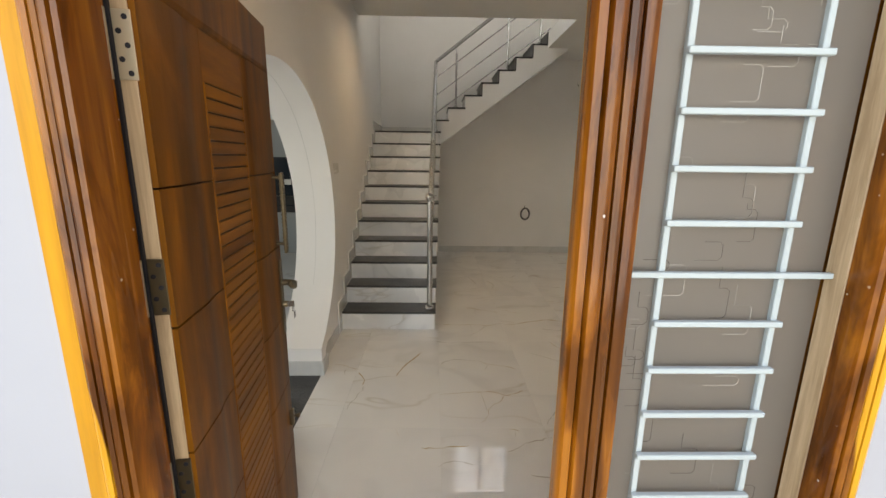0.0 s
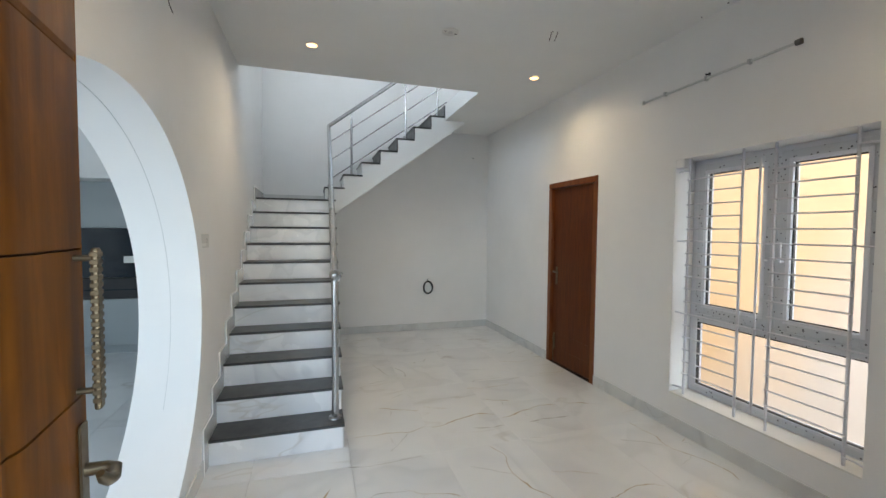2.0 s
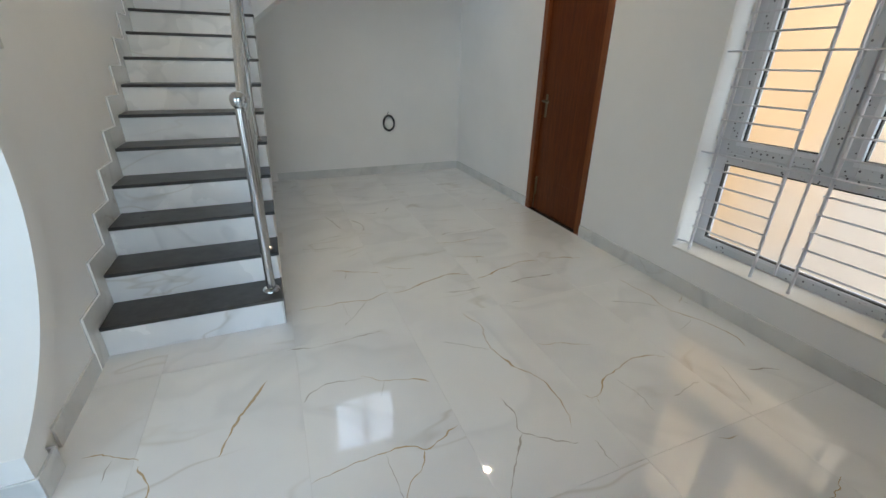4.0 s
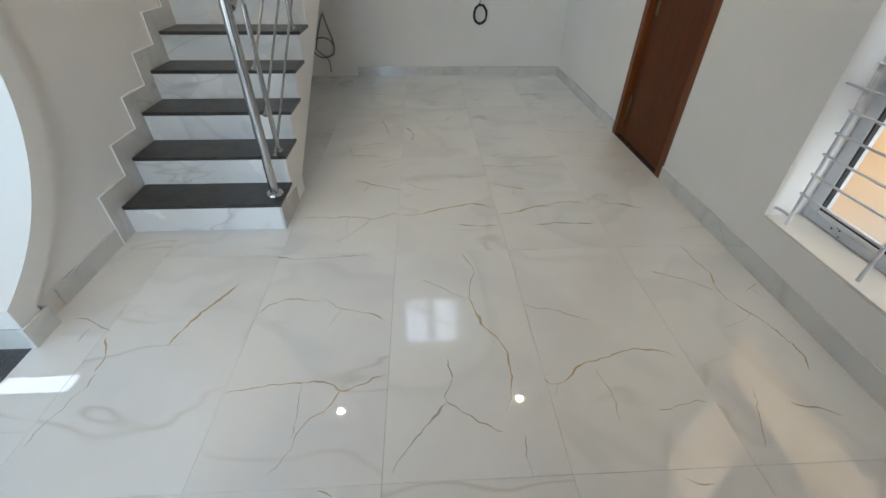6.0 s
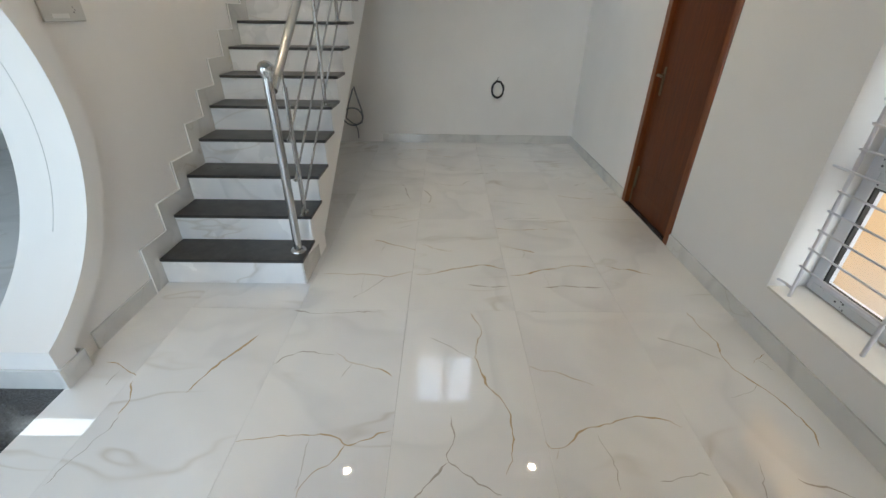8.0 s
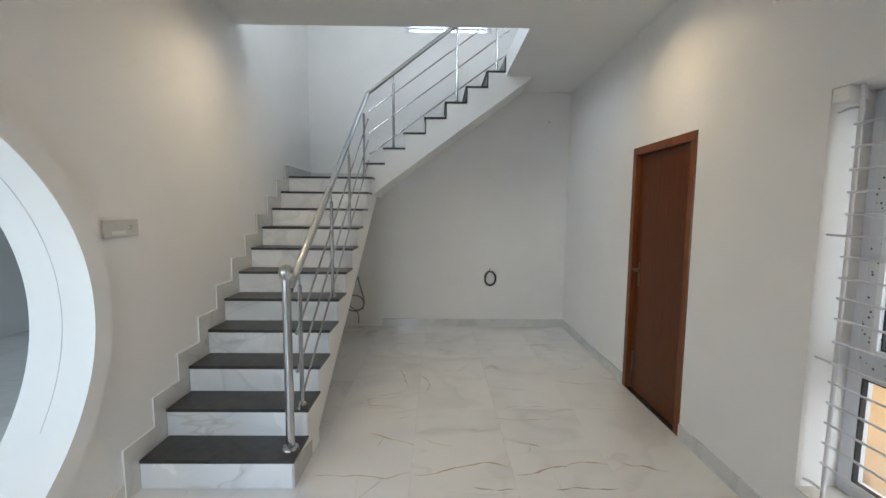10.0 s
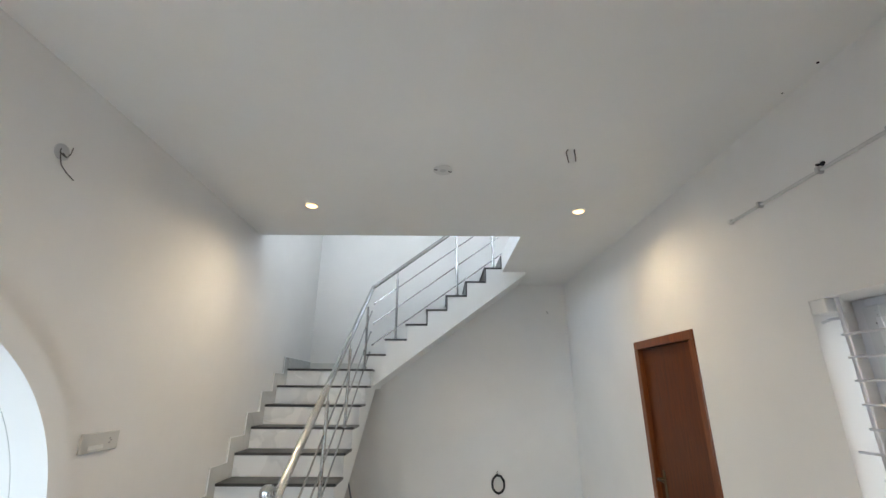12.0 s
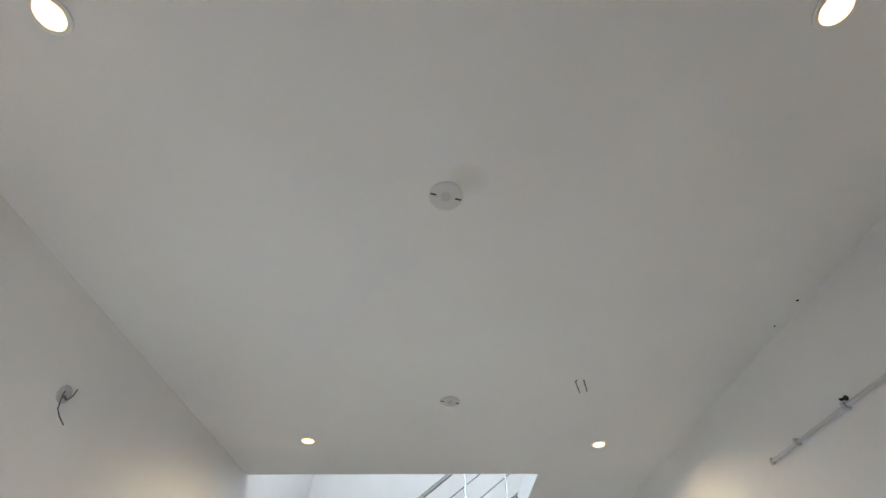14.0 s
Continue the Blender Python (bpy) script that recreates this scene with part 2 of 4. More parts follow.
UPVCL = material("lilac_grey_upvc", (0.62, 0.63, 0.67), 0.3)
UPVCW = material("white_upvc", (0.72, 0.73, 0.77), 0.25)
SEAL = material("black_glazing_seal", (0.02, 0.02, 0.022), 0.5)
CONCRETE = paint("rough_sill", (0.74, 0.72, 0.68), 0.8, 0.15, 0.6)
CABINET = material("dark_navy_gloss", (0.010, 0.017, 0.025), 0.12)
# grey that carries the shade of the side room's far wall
GREYWALL = paint("shaded_grey", (0.36, 0.39, 0.40), 0.5)


def glass_material(name, tint, rough, see):
    m = bpy.data.materials.new(name)
    m.use_nodes = True
    nt = m.node_tree
    out, b = nt.nodes["Material Output"], nt.nodes["Principled BSDF"]
    b.inputs["Base Color"].default_value = (*tint, 1)
    b.inputs["Roughness"].default_value = rough
    b.inputs["IOR"].default_value = 1.45
    b.inputs["Transmission Weight"].default_value = see
    return m


PANE = glass_material("window_glass", (0.96, 0.97, 0.97), 0.0, 1.0)
bsdf(PANE).inputs["IOR"].default_value = 1.1
FROST = glass_material("frosted_glass", (0.30, 0.275, 0.25), 0.36, 0.6)
ETCHLT = material("pale_etched_line", (0.52, 0.50, 0.47), 0.35)
ETCHDK = material("brown_etched_line", (0.13, 0.11, 0.095), 0.5)
NEIGH = paint("yellow_plaster", (0.78, 0.55, 0.33), 0.8, 0.1, 0.3)
# paler tone over the lower, nearer part of the neighbour's plaster
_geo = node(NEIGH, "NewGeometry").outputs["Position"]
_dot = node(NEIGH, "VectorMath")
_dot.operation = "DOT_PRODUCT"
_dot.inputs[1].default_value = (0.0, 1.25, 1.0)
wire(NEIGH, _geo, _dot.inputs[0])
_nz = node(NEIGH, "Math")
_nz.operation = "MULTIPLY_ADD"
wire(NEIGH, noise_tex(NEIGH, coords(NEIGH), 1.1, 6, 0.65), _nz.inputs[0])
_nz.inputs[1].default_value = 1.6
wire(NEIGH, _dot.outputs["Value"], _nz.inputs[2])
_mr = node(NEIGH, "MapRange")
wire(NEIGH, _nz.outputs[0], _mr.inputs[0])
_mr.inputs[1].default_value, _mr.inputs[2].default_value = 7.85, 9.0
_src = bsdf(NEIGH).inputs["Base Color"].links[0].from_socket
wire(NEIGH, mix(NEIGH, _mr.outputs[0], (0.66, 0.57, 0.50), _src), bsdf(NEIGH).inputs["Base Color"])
GROUND = paint("grey_ground", (0.30, 0.29, 0.27), 0.9, 0.3, 0.5)


def glow(name, colour, strength):
    m = bpy.data.materials.new(name)
    m.use_nodes = True
    b = m.node_tree.nodes["Principled BSDF"]
    b.inputs["Base Color"].default_value = (*colour, 1)
    b.inputs["Emission Color"].default_value = (*colour, 1)
    b.inputs["Emission Strength"].default_value = strength
    return m


LED = glow("warm_led_diffuser", (1.0, 0.86, 0.62), 8)
COOL = glow("cool_white_diffuser", (0.86, 0.94, 1.0), 1.25)
LEDRIM = glow("warm_led_glow_ring", (1.0, 0.55, 0.18), 1.3)


# ---- mesh helpers ----
def mesh_object(name, bm, mat, parent=None, label="", kind="", smooth=False):
    bmesh.ops.recalc_face_normals(bm, faces=bm.faces)
    me = bpy.data.meshes.new(name)
    bm.to_mesh(me)
    bm.free()
    me.materials.append(mat)
    if smooth:
        for p in me.polygons:
            p.use_smooth = True
        me.set_sharp_from_angle(angle=radians(40))
    ob = new(name, me)
    if parent:
        ob.parent = parent
    return tagged(ob, label, kind=kind)


def part(name, bm, mat, parent, label="", smooth=False):
    return mesh_object(name, bm, mat, parent, label, smooth=smooth)


def thing(name, at, label, category, group=""):
    ob = new(name)
    ob.location = at
    ob.empty_display_size = 0.1
    return tagged(ob, label, category, group)


def box(x0, x1, y0, y1, z0, z1, bevel=0.0, bm=None, seg=1):
    b = bmesh.new()
    bmesh.ops.create_cube(b, size=1)
    for v in b.verts:
        v.co = Vector(((x0 + x1) / 2 + v.co.x * (x1 - x0), (y0 + y1) / 2 + v.co.y * (y1 - y0), (z0 + z1) / 2 + v.co.z * (z1 - z0)))
    if bevel:
        bmesh.ops.bevel(b, geom=b.edges[:], offset=bevel, segments=seg, affect="EDGES", profile=0.5)
    return join(bm, b)


def join(bm, b):
    if bm is None:
        return b
    me = bpy.data.meshes.new("tmp")
    b.to_mesh(me)
    b.free()
    bm.from_mesh(me)
    bpy.data.meshes.remove(me)
    return bm


def sweep(points, radius, sides=10, bm=None, caps=True, radii=None):
    bm = bm or bmesh.new()
    pts = [Vector(p) for p in points]
    rings, side = [], None
    for i, p in enumerate(pts):
        way = (pts[min(i + 1, len(pts) - 1)] - pts[max(i - 1, 0)]).normalized()
        if side is None:
            side = way.orthogonal().normalized()
        side = (side - way * side.dot(way)).normalized()
        up = way.cross(side)
        r = radii[i] if radii else radius
        rings.append([bm.verts.new(p + (side * math.cos(a) + up * math.sin(a)) * r) for a in [2 * math.pi * k / sides for k in range(sides)]])
    for a, b in zip(rings, rings[1:]):
        for k in range(sides):
            bm.faces.new((a[k], a[(k + 1) % sides], b[(k + 1) % sides], b[k]))
    if caps:
        bm.faces.new(rings[0][::-1])
        bm.faces.new(rings[-1])
    return bm


def lathe(profile, at, axis=(0, 0, 1), sides=24, bm=None):
    """profile: (radius, distance along the axis) pairs."""
    pts = [Vector(at) + Vector(axis) * d for _, d in profile]
    way = Vector(axis).normalized()
    side = way.orthogonal().normalized()
    up = way.cross(side)
    bm = bm or bmesh.new()
    rings = []
    for p, (r, _) in zip(pts, profile):
        rings.append([bm.verts.new(p + (side * math.cos(2 * math.pi * k / sides) + up * math.sin(2 * math.pi * k / sides)) * max(r, 1e-4)) for k in range(sides)])
    for a, b in zip(rings, rings[1:]):
        for k in range(sides):
            bm.faces.new((a[k], a[(k + 1) % sides], b[(k + 1) % sides], b[k]))
    bm.faces.new(rings[0][::-1])
    bm.faces.new(rings[-1])
    return bm


def prism(outline, axis, lo, hi, bm=None, hi_shift=None):
    """A flat outline (pairs in the two other axes) pushed along one axis."""
    bm = bm or bmesh.new()

    def place(u, v, w):
        return {0: (w, u, v), 1: (u, w, v), 2: (u, v, w)}[axis]

    a = [bm.verts.new(place(u, v, lo)) for u, v in outline]
    b = [bm.verts.new(place(u, v, hi(u, v) if callable(hi) else hi)) for u, v in outline]
    bm.faces.new(a)
    bm.faces.new(b[::-1])
    n = len(a)
    for i in range(n):
        bm.faces.new((a[i], a[(i + 1) % n], b[(i + 1) % n], b[i]))
    return bm


def strips(columns, axis, lo, hi, bm=None):
    """columns: (u, v_bottom, v_top) rows; a sheet of that outline with thickness along the axis."""
    bm = bm or bmesh.new()

    def place(u, v, w):
        return bm.verts.new({0: (w, u, v), 1: (u, w, v), 2: (u, v, w)}[axis])

    rows = [[place(u, b, lo), place(u, t, lo), place(u, t, hi), place(u, b, hi)] for u, b, t in columns]
    for p, q in zip(rows, rows[1:]):
        for k in range(4):
            bm.faces.new((p[k], p[(k + 1) % 4], q[(k + 1) % 4], q[k]))
    bm.faces.new(rows[0])
    bm.faces.new(rows[-1][::-1])
    return bm


# ---- the plan ----
XR, YE, YB, ZC, ZF = 3.245, 3.30, 9.19, 2.97, 3.18
YC, ZARC, RI, RO, SQ = 4.785, 1.045, 0.97, 1.07, 0.97
DOOR_Y0, DOOR_Y1, DOOR_Z = 6.535, 7.396, 2.04
WIN_Y0, WIN_Y1, WIN_Z0, WIN_Z1 = 4.458, 5.643, 0.268, 2.035
SW_X0, SW_X1, SW_Z0, SW_Z1 = 1.19, 2.25, 3.66, 4.95
SLAB_Y, SLAB_X = 7.354, 2.333
ST_Y, GO, RISE = 6.028, 0.238, 0.169
FL_Y = 8.545
UP = 5.9

# ground
ground = mesh_object("ground", box(-400, 400, -400, 400, -1.0, -0.6), GROUND, kind="structure", label="plain grey ground round the house")
mesh_object("porch_slab", box(-3.4, 5.0, 0.2, 3.165, -0.599, -0.02), GROUND, kind="structure", label="grey porch slab before the entrance")
mesh_object("floor_bed", box(-3.4, 3.5, 3.165, 9.5, -0.599, -0.012), GROUT, kind="structure", label="screed under the marble floor tiles")

# left wall with the round opening
def arch_limits(r, foot):
    a0 = -math.acos(foot / r)
    return [(YC + r * math.cos(a), ZARC + SQ * r * math.sin(a)) for a in [a0 + (math.pi - 2 * a0) * k / 96 for k in range(97)]]


def arch_columns(r, foot, top):
    """Wall above and beside a round opening with a flat foot."""
    ys = sorted({round(YC + r * math.cos(math.pi * k / 64), 5) for k in range(65)} | {YC - foot, YC + foot})
    up, low_l, low_r = [], [], []
    for y in ys:
        h = SQ * math.sqrt(max(r * r - (y - YC) ** 2, 0))
        up.append((y, ZARC + h, top))
        if y <= YC - foot:
            low_l.append((y, 0, ZARC - h))
        if y >= YC + foot:
            low_r.append((y, 0, ZARC - h))
    return up, low_l, low_r


bm = bmesh.new()
WT = 0.255
for cols in arch_columns(RI, 0.425, ZC + 0.1):
    strips(cols, 0, -WT, 0.0, bm)
box(-WT, 0, YE, YC - RI, 0, ZC + 0.1, bm=bm)
box(-WT, 0, YC + RI, YB + 0.2, 0, ZC + 0.1, bm=bm)
bmesh.ops.remove_doubles(bm, verts=bm.verts, dist=0.0005)
mesh_object("wall_left", bm, WALL, kind="structure", label="white painted wall with a round opening", smooth=True)

inner, outer = arch_limits(RI, 0.425), arch_limits(RO, 0.525)
inner = [(YC + 0.425, 0.0)] + inner + [(YC - 0.425, 0.0)]
outer = [(YC + 0.525, 0.0)] + outer + [(YC - 0.525, 0.0)]
bm = bmesh.new()
rows = []
for (a, b), (c, d) in zip(inner, outer):
    rows.append([bm.verts.new(p) for p in ((0.0, a, b), (0.045, a, b), (0.045, c, d), (0.0, c, d))])
for p, q in zip(rows, rows[1:]):
    for k in range(4):
        bm.faces.new((p[k], p[(k + 1) % 4], q[(k + 1) % 4], q[k]))
bm.faces.new(rows[0]), bm.faces.new(rows[-1])
mesh_object("arch_surround", bm, RING, kind="structure", label="raised white plaster band round the opening", smooth=True)
bm = bmesh.new()
bm2 = [(y, z) for y, z in arch_limits(RI - 0.001, 0.425)][10:52]
sweep([(-0.105, y, z) for y, z in bm2], 0.0012, 6, bm)
mesh_object("plaster_joint", bm, SKIRT, kind="structure", label="fine joint line along the arch reveal", smooth=True)

# right wall with window and door openings
def wall_x(name, x0, x1, y0, y1, z0, z1, holes, mat, label=""):
    bm = bmesh.new()
    ys = sorted({y0, y1} | {h[0] for h in holes} | {h[1] for h in holes})
    for a, b in zip(ys, ys[1:]):
        inside = [h for h in holes if h[0] <= a and h[1] >= b]
        z = z0
        for h in sorted(inside, key=lambda h: h[2]):
            if h[2] > z:
                box(x0, x1, a, b, z, h[2], bm=bm)
            z = h[3]
        if z < z1:
            box(x0, x1, a, b, z, z1, bm=bm)
    bmesh.ops.remove_doubles(bm, verts=bm.verts, dist=0.0005)
    return mesh_object(name, bm, mat, kind="structure", label=label)


def wall_y(name, y0, y1, x0, x1, z0, z1, holes, mat, label=""):
    bm = bmesh.new()
    xs = sorted({x0, x1} | {h[0] for h in holes} | {h[1] for h in holes})
    for a, b in zip(xs, xs[1:]):
        inside = [h for h in holes if h[0] <= a and h[1] >= b]
        z = z0
        for h in sorted(inside, key=lambda h: h[2]):
            if h[2] > z:
                box(a, b, y0, y1, z, h[2], bm=bm)
            z = h[3]
        if z < z1:
            box(a, b, y0, y1, z, z1, bm=bm)
    bmesh.ops.remove_doubles(bm, verts=bm.verts, dist=0.0005)
    return mesh_object(name, bm, mat, kind="structure", label=label)


XW = XR + 0.27
wall_x("wall_right", XR, XW, YE, YB + 0.2, 0, ZC + 0.1, [(WIN_Y0, WIN_Y1, WIN_Z0, WIN_Z1), (DOOR_Y0, DOOR_Y1, 0, DOOR_Z)], WALL, "white painted wall with a window and a door")
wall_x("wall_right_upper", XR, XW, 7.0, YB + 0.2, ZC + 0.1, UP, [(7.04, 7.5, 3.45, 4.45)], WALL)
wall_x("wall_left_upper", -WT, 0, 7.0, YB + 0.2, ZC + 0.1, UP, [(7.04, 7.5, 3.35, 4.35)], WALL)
# unseen slab, added so that the sun misses the west opening
mesh_object("sun_block_slab", box(-1.5, -WT, 6.8, 8.7, 4.42, 4.5, 0.004), CEIL, kind="structure", label="unseen slab added to keep the sun out of the upper opening")
wall_y("wall_back", YB, YB + 0.2, 0, XR, 0, UP, [(SW_X0, SW_X1, SW_Z0, SW_Z1)], WALL, "white painted stair wall with a high window")
mesh_object("wall_behind_door", box(XW, XW + 0.1, DOOR_Y0 - 0.2, DOOR_Y1 + 0.2, 0, ZC), WALL, kind="structure")
# entrance wall
PL, PM0, PM1, PR = 0.302, 1.052, 1.147, 1.56
wall_y("wall_entrance", 3.17, YE, -WT, XW, 0, ZC, [(0.205, 1.628, 0, 2.12)], OUTWALL, "white painted entrance wall round the teak frame")
# slab
bm = box(-WT, XW, 3.17, SLAB_Y, ZC, ZF)
box(SLAB_X, XW, SLAB_Y, YB + 0.2, ZC, ZF, bm=bm)
bmesh.ops.remove_doubles(bm, verts=bm.verts, dist=0.0005)
mesh_object("ceiling", bm, CEIL, kind="structure", label="plain white ceiling with the stair opening")
mesh_object("roof", box(-WT, XW, 6.9, YB + 0.2, UP + 0.001, UP + 0.15), CEIL, kind="structure", label="plain white stairwell roof slab")
mesh_object("wall_upper_front", box(-WT, XW, 6.9, 6.999, ZF, UP), WALL, kind="structure")
# side room beyond the arch
wall_y("side_room_front", 3.2, YE, -3.4, -WT, 0, ZC, [(-2.45, -1.05, 0.4, 2.3)], WALL)
mesh_object("side_room_left", box(-3.5, -3.4, 3.2, 9.2, 0, ZC), WALL, kind="structure")
mesh_object("side_room_back", box(-3.4, -WT, 9.0, 9.2, 0, ZC), GREYWALL, kind="structure", label="far wall of the side room, its shade put into the grey colour")
mesh_object("side_room_ceiling", box(-3.5, -WT, 3.2, 9.2, ZC, ZC + 0.15), CEIL, kind="structure")
mesh_object("side_room_beam", box(-3.4, -WT, 8.6, 9.0, 2.03, ZC), WALL, kind="structure", label="white beam over the counter")
mesh_object("threshold", box(-WT - 0.02, 0.035, YC - 0.425, YC + 0.425, -0.012, 0.002, 0.001), GRANITE, kind="structure", label="polished black granite threshold in the arch")

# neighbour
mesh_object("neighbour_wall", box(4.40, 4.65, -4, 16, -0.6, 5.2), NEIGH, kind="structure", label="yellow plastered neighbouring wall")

# ---- staircase ----
def width_at(y):
    return 0.83 + max(0.0, min((y - ST_Y) / (FL_Y - ST_Y), 1)) * 0.065


LAND = 11 * RISE
stair = thing("staircase", (0, ST_Y, 0), "white L-shaped staircase with dark granite treads and marble risers", "stairs")
bm = bmesh.new()
profile = [(0.0, 0.0)]
for k in range(1, 11):
    profile += [((k - 1) * GO, k * RISE - 0.02), (k * GO, k * RISE - 0.02)]
profile += [(10 * GO, LAND - 0.02), (YB - ST_Y, LAND - 0.02), (YB - ST_Y, LAND - 0.2), (2.72, LAND - 0.2), (0.45, 0.1), (0.45, 0.0)]
prism(profile, 0, 0.0, lambda u, v: width_at(u + ST_Y), bm)
part("lower_flight", bm, SOFFIT, stair, smooth=False)
F2X, G2, R2 = 0.771, 0.2248, 0.166
ylo = FL_Y - ST_Y
profile = [(F2X + 0.022, LAND - 0.2)]
for k in range(1, 8):
    profile += [(F2X + 0.022 + (k - 1) * G2, LAND + k * R2 - 0.02), (F2X + 0.022 + k * G2, LAND + k * R2 - 0.02)]
profile += [(F2X + 0.022 + 7 * G2, ZF - 0.02), (2.61, ZF - 0.02), (2.61, 2.945), (0.91, 1.700), (0.87, 1.66)]
bm = bmesh.new()
prism(profile, 1, ylo, YB - ST_Y, bm)
part("upper_flight", bm, SOFFIT, stair)
for k in range(1, 12):
    y = (k - 1) * GO
    w = width_at(y + ST_Y)
    z = k * RISE
    back = GO + 0.0 if k < 11 else 0.30
    part("tread", box(0.012, w + 0.012, y - 0.024, y + back - 0.002, z - 0.02, z, 0.003), TREADM, stair)
    part("riser", box(0.012, w - 0.003, y - 0.012, y, z - RISE + (0.0 if k > 1 else 0.0), z - 0.0205), RISER, stair)
part("landing_slab", box(0.012, 0.83, 10 * GO + 0.30, YB - ST_Y, LAND - 0.02, LAND, 0.003), TREADM, stair, "dark granite landing")
for k in range(1, 9):
    x = F2X + (k - 1) * G2
    z = LAND + k * R2
    w = G2 + 0.022 if k < 8 else 0.35
    part("tread", box(x, x + w, ylo - 0.012, YB - ST_Y - 0.012, z - 0.02, z, 0.003), TREADM, stair)
    rx0 = x if k < 8 else SLAB_X - 0.026
    part("riser", box(rx0 + 0.012, rx0 + 0.024, ylo + (0.005 if k < 4 else -0.010), YB - ST_Y - 0.012, z - R2, z - 0.0205), TREADM if k > 3 else RISER, stair)
# stepped skirting on the left wall
S, SU = 0.100, 0.115
top = []
for k in range(1, 12):
    y = (k - 1) * GO - 0.024 - S
    top += [(y, (k - 1) * RISE + (SU if k > 1 else 0.1)), (y, k * RISE + SU)]
top += [(YB - ST_Y - 0.012, LAND + SU)]
low = [(YB - ST_Y - 0.012, LAND)]
for k in range(11, 0, -1):
    low += [((k - 1) * GO - 0.012, k * RISE), ((k - 1) * GO - 0.012, (k - 1) * RISE)]
top[0] = (top[0][0], 0.0)
bm = prism(top + low, 0, 0.0, 0.011)
beads = [(0.010, a, b) for a, b in top]
part("edge_bead", sweep(beads, 0.0045, 5), BEAD, stair, "thin white grout bead on the stepped skirting")
part("wall_string", bm, SKIRT, stair, "grey-white marble stepped skirting")
bm = box(0.012, 0.8, YB - ST_Y - 0.011, YB - ST_Y, LAND, LAND + 0.1)
part("landing_skirting", bm, SKIRT, stair)
# marble facing at the foot of the open side
bm = bmesh.new()
prism([(-0.012, 0.0), (0.45, 0.0), (0.45, 0.1), (0.30, 0.1), (0.02, RISE - 0.02), (-0.012, RISE - 0.02)], 0, 0.8301, 0.838, bm)
part("side_facing", bm, SKIRT, stair)

# ---- stair railing ----
rail = thing("stair_railing", (0.78, ST_Y, RISE), "polished stainless steel stair railing with round bars", "railing")


def R(x, y, z):
    return (x - 0.78, y - ST_Y, z - RISE)


def post(x, y, z0, z1, r, name="post"):
    bm = sweep([R(x, y, z0), R(x, y, z1)], r, 14)
    ob = part(name, bm, STEEL, rail, smooth=True)
    f = lathe([(r * 2.0, 0.0), (r * 2.0, 0.006), (r * 1.7, 0.016), (r * 1.05, 0.022)], R(x, y, z0), sides=20)
    part("base_cover", f, STEEL, rail, smooth=True)
    return ob


NX, NY = 0.785, 6.118
post(NX, NY, RISE, 1.14, 0.024, "newel_post")
# newel ball and plastic wrapping
part("newel_cap", lathe([(0.012, 1.135), (0.020, 1.14), (0.034, 1.155), (0.04, 1.175), (0.036, 1.197), (0.022, 1.212), (0.004, 1.217)], R(NX, NY, 0)), STEEL, rail, smooth=True)
bm = bmesh.new()
rnd = random.Random(4)
for _ in range(7):
    a = rnd.uniform(0, 6.28)
    p = Vector(R(NX, NY, 1.15))
    pts = [p + Vector((math.cos(a) * r, math.sin(a) * r, rnd.uniform(-0.03, 0.05))) for r in (0.03, 0.045, 0.06)]
    sweep(pts, 0.006, 5, bm)
part("plastic_wrap", bm, FILM, rail, "crumpled clear wrapping film", smooth=True)
def rx(y):
    return 0.789 + (y - 6.17) * 0.0165


def rail_z(y):
    return 1.09 + (y - 6.17) * 0.6995


for y, tr in ((6.30, 2), (7.02, 5), (7.62, 8)):
    post(rx(y) + 0.005, y, tr * RISE, rail_z(y) - 0.11, 0.013)
    part("pin", sweep([R(rx(y) + 0.005, y, rail_z(y) - 0.11), R(rx(y), y, rail_z(y) - 0.015)], 0.006, 8), STEEL, rail, smooth=True)
post(0.832, 8.30, 11 * RISE, 2.50, 0.013)
part("handrail", sweep([R(rx(6.15), 6.15, 1.076), R(0.829, 8.59, 2.783)], 0.023, 14), STEEL, rail, smooth=True)
part("rail_wrap", sweep([R(rx(y), y, rail_z(y)) for y in (6.22, 6.4, 6.6, 6.8, 7.0)], 0.0245, 14, radii=[0.0255, 0.0245, 0.0258, 0.0246, 0.0255]), FILM, rail, "clear film left on the handrail", smooth=True)
for z0, z1 in ((0.80, 2.50), (0.57, 2.27), (0.338, 2.045)):
    part("bar", sweep([R(0.79, 6.25, z0), R(0.826, 8.60, z1)], 0.0075, 8), STEEL, rail, smooth=True)
    for q in ((0.79, 6.25, z0), (0.826, 8.60, z1)):
        part("bar_end", lathe([(0.004, -0.012), (0.012, -0.006), (0.012, 0.006), (0.004, 0.012)], R(*q), (0, 0.83, 0.55), 12), STEEL, rail, smooth=True)
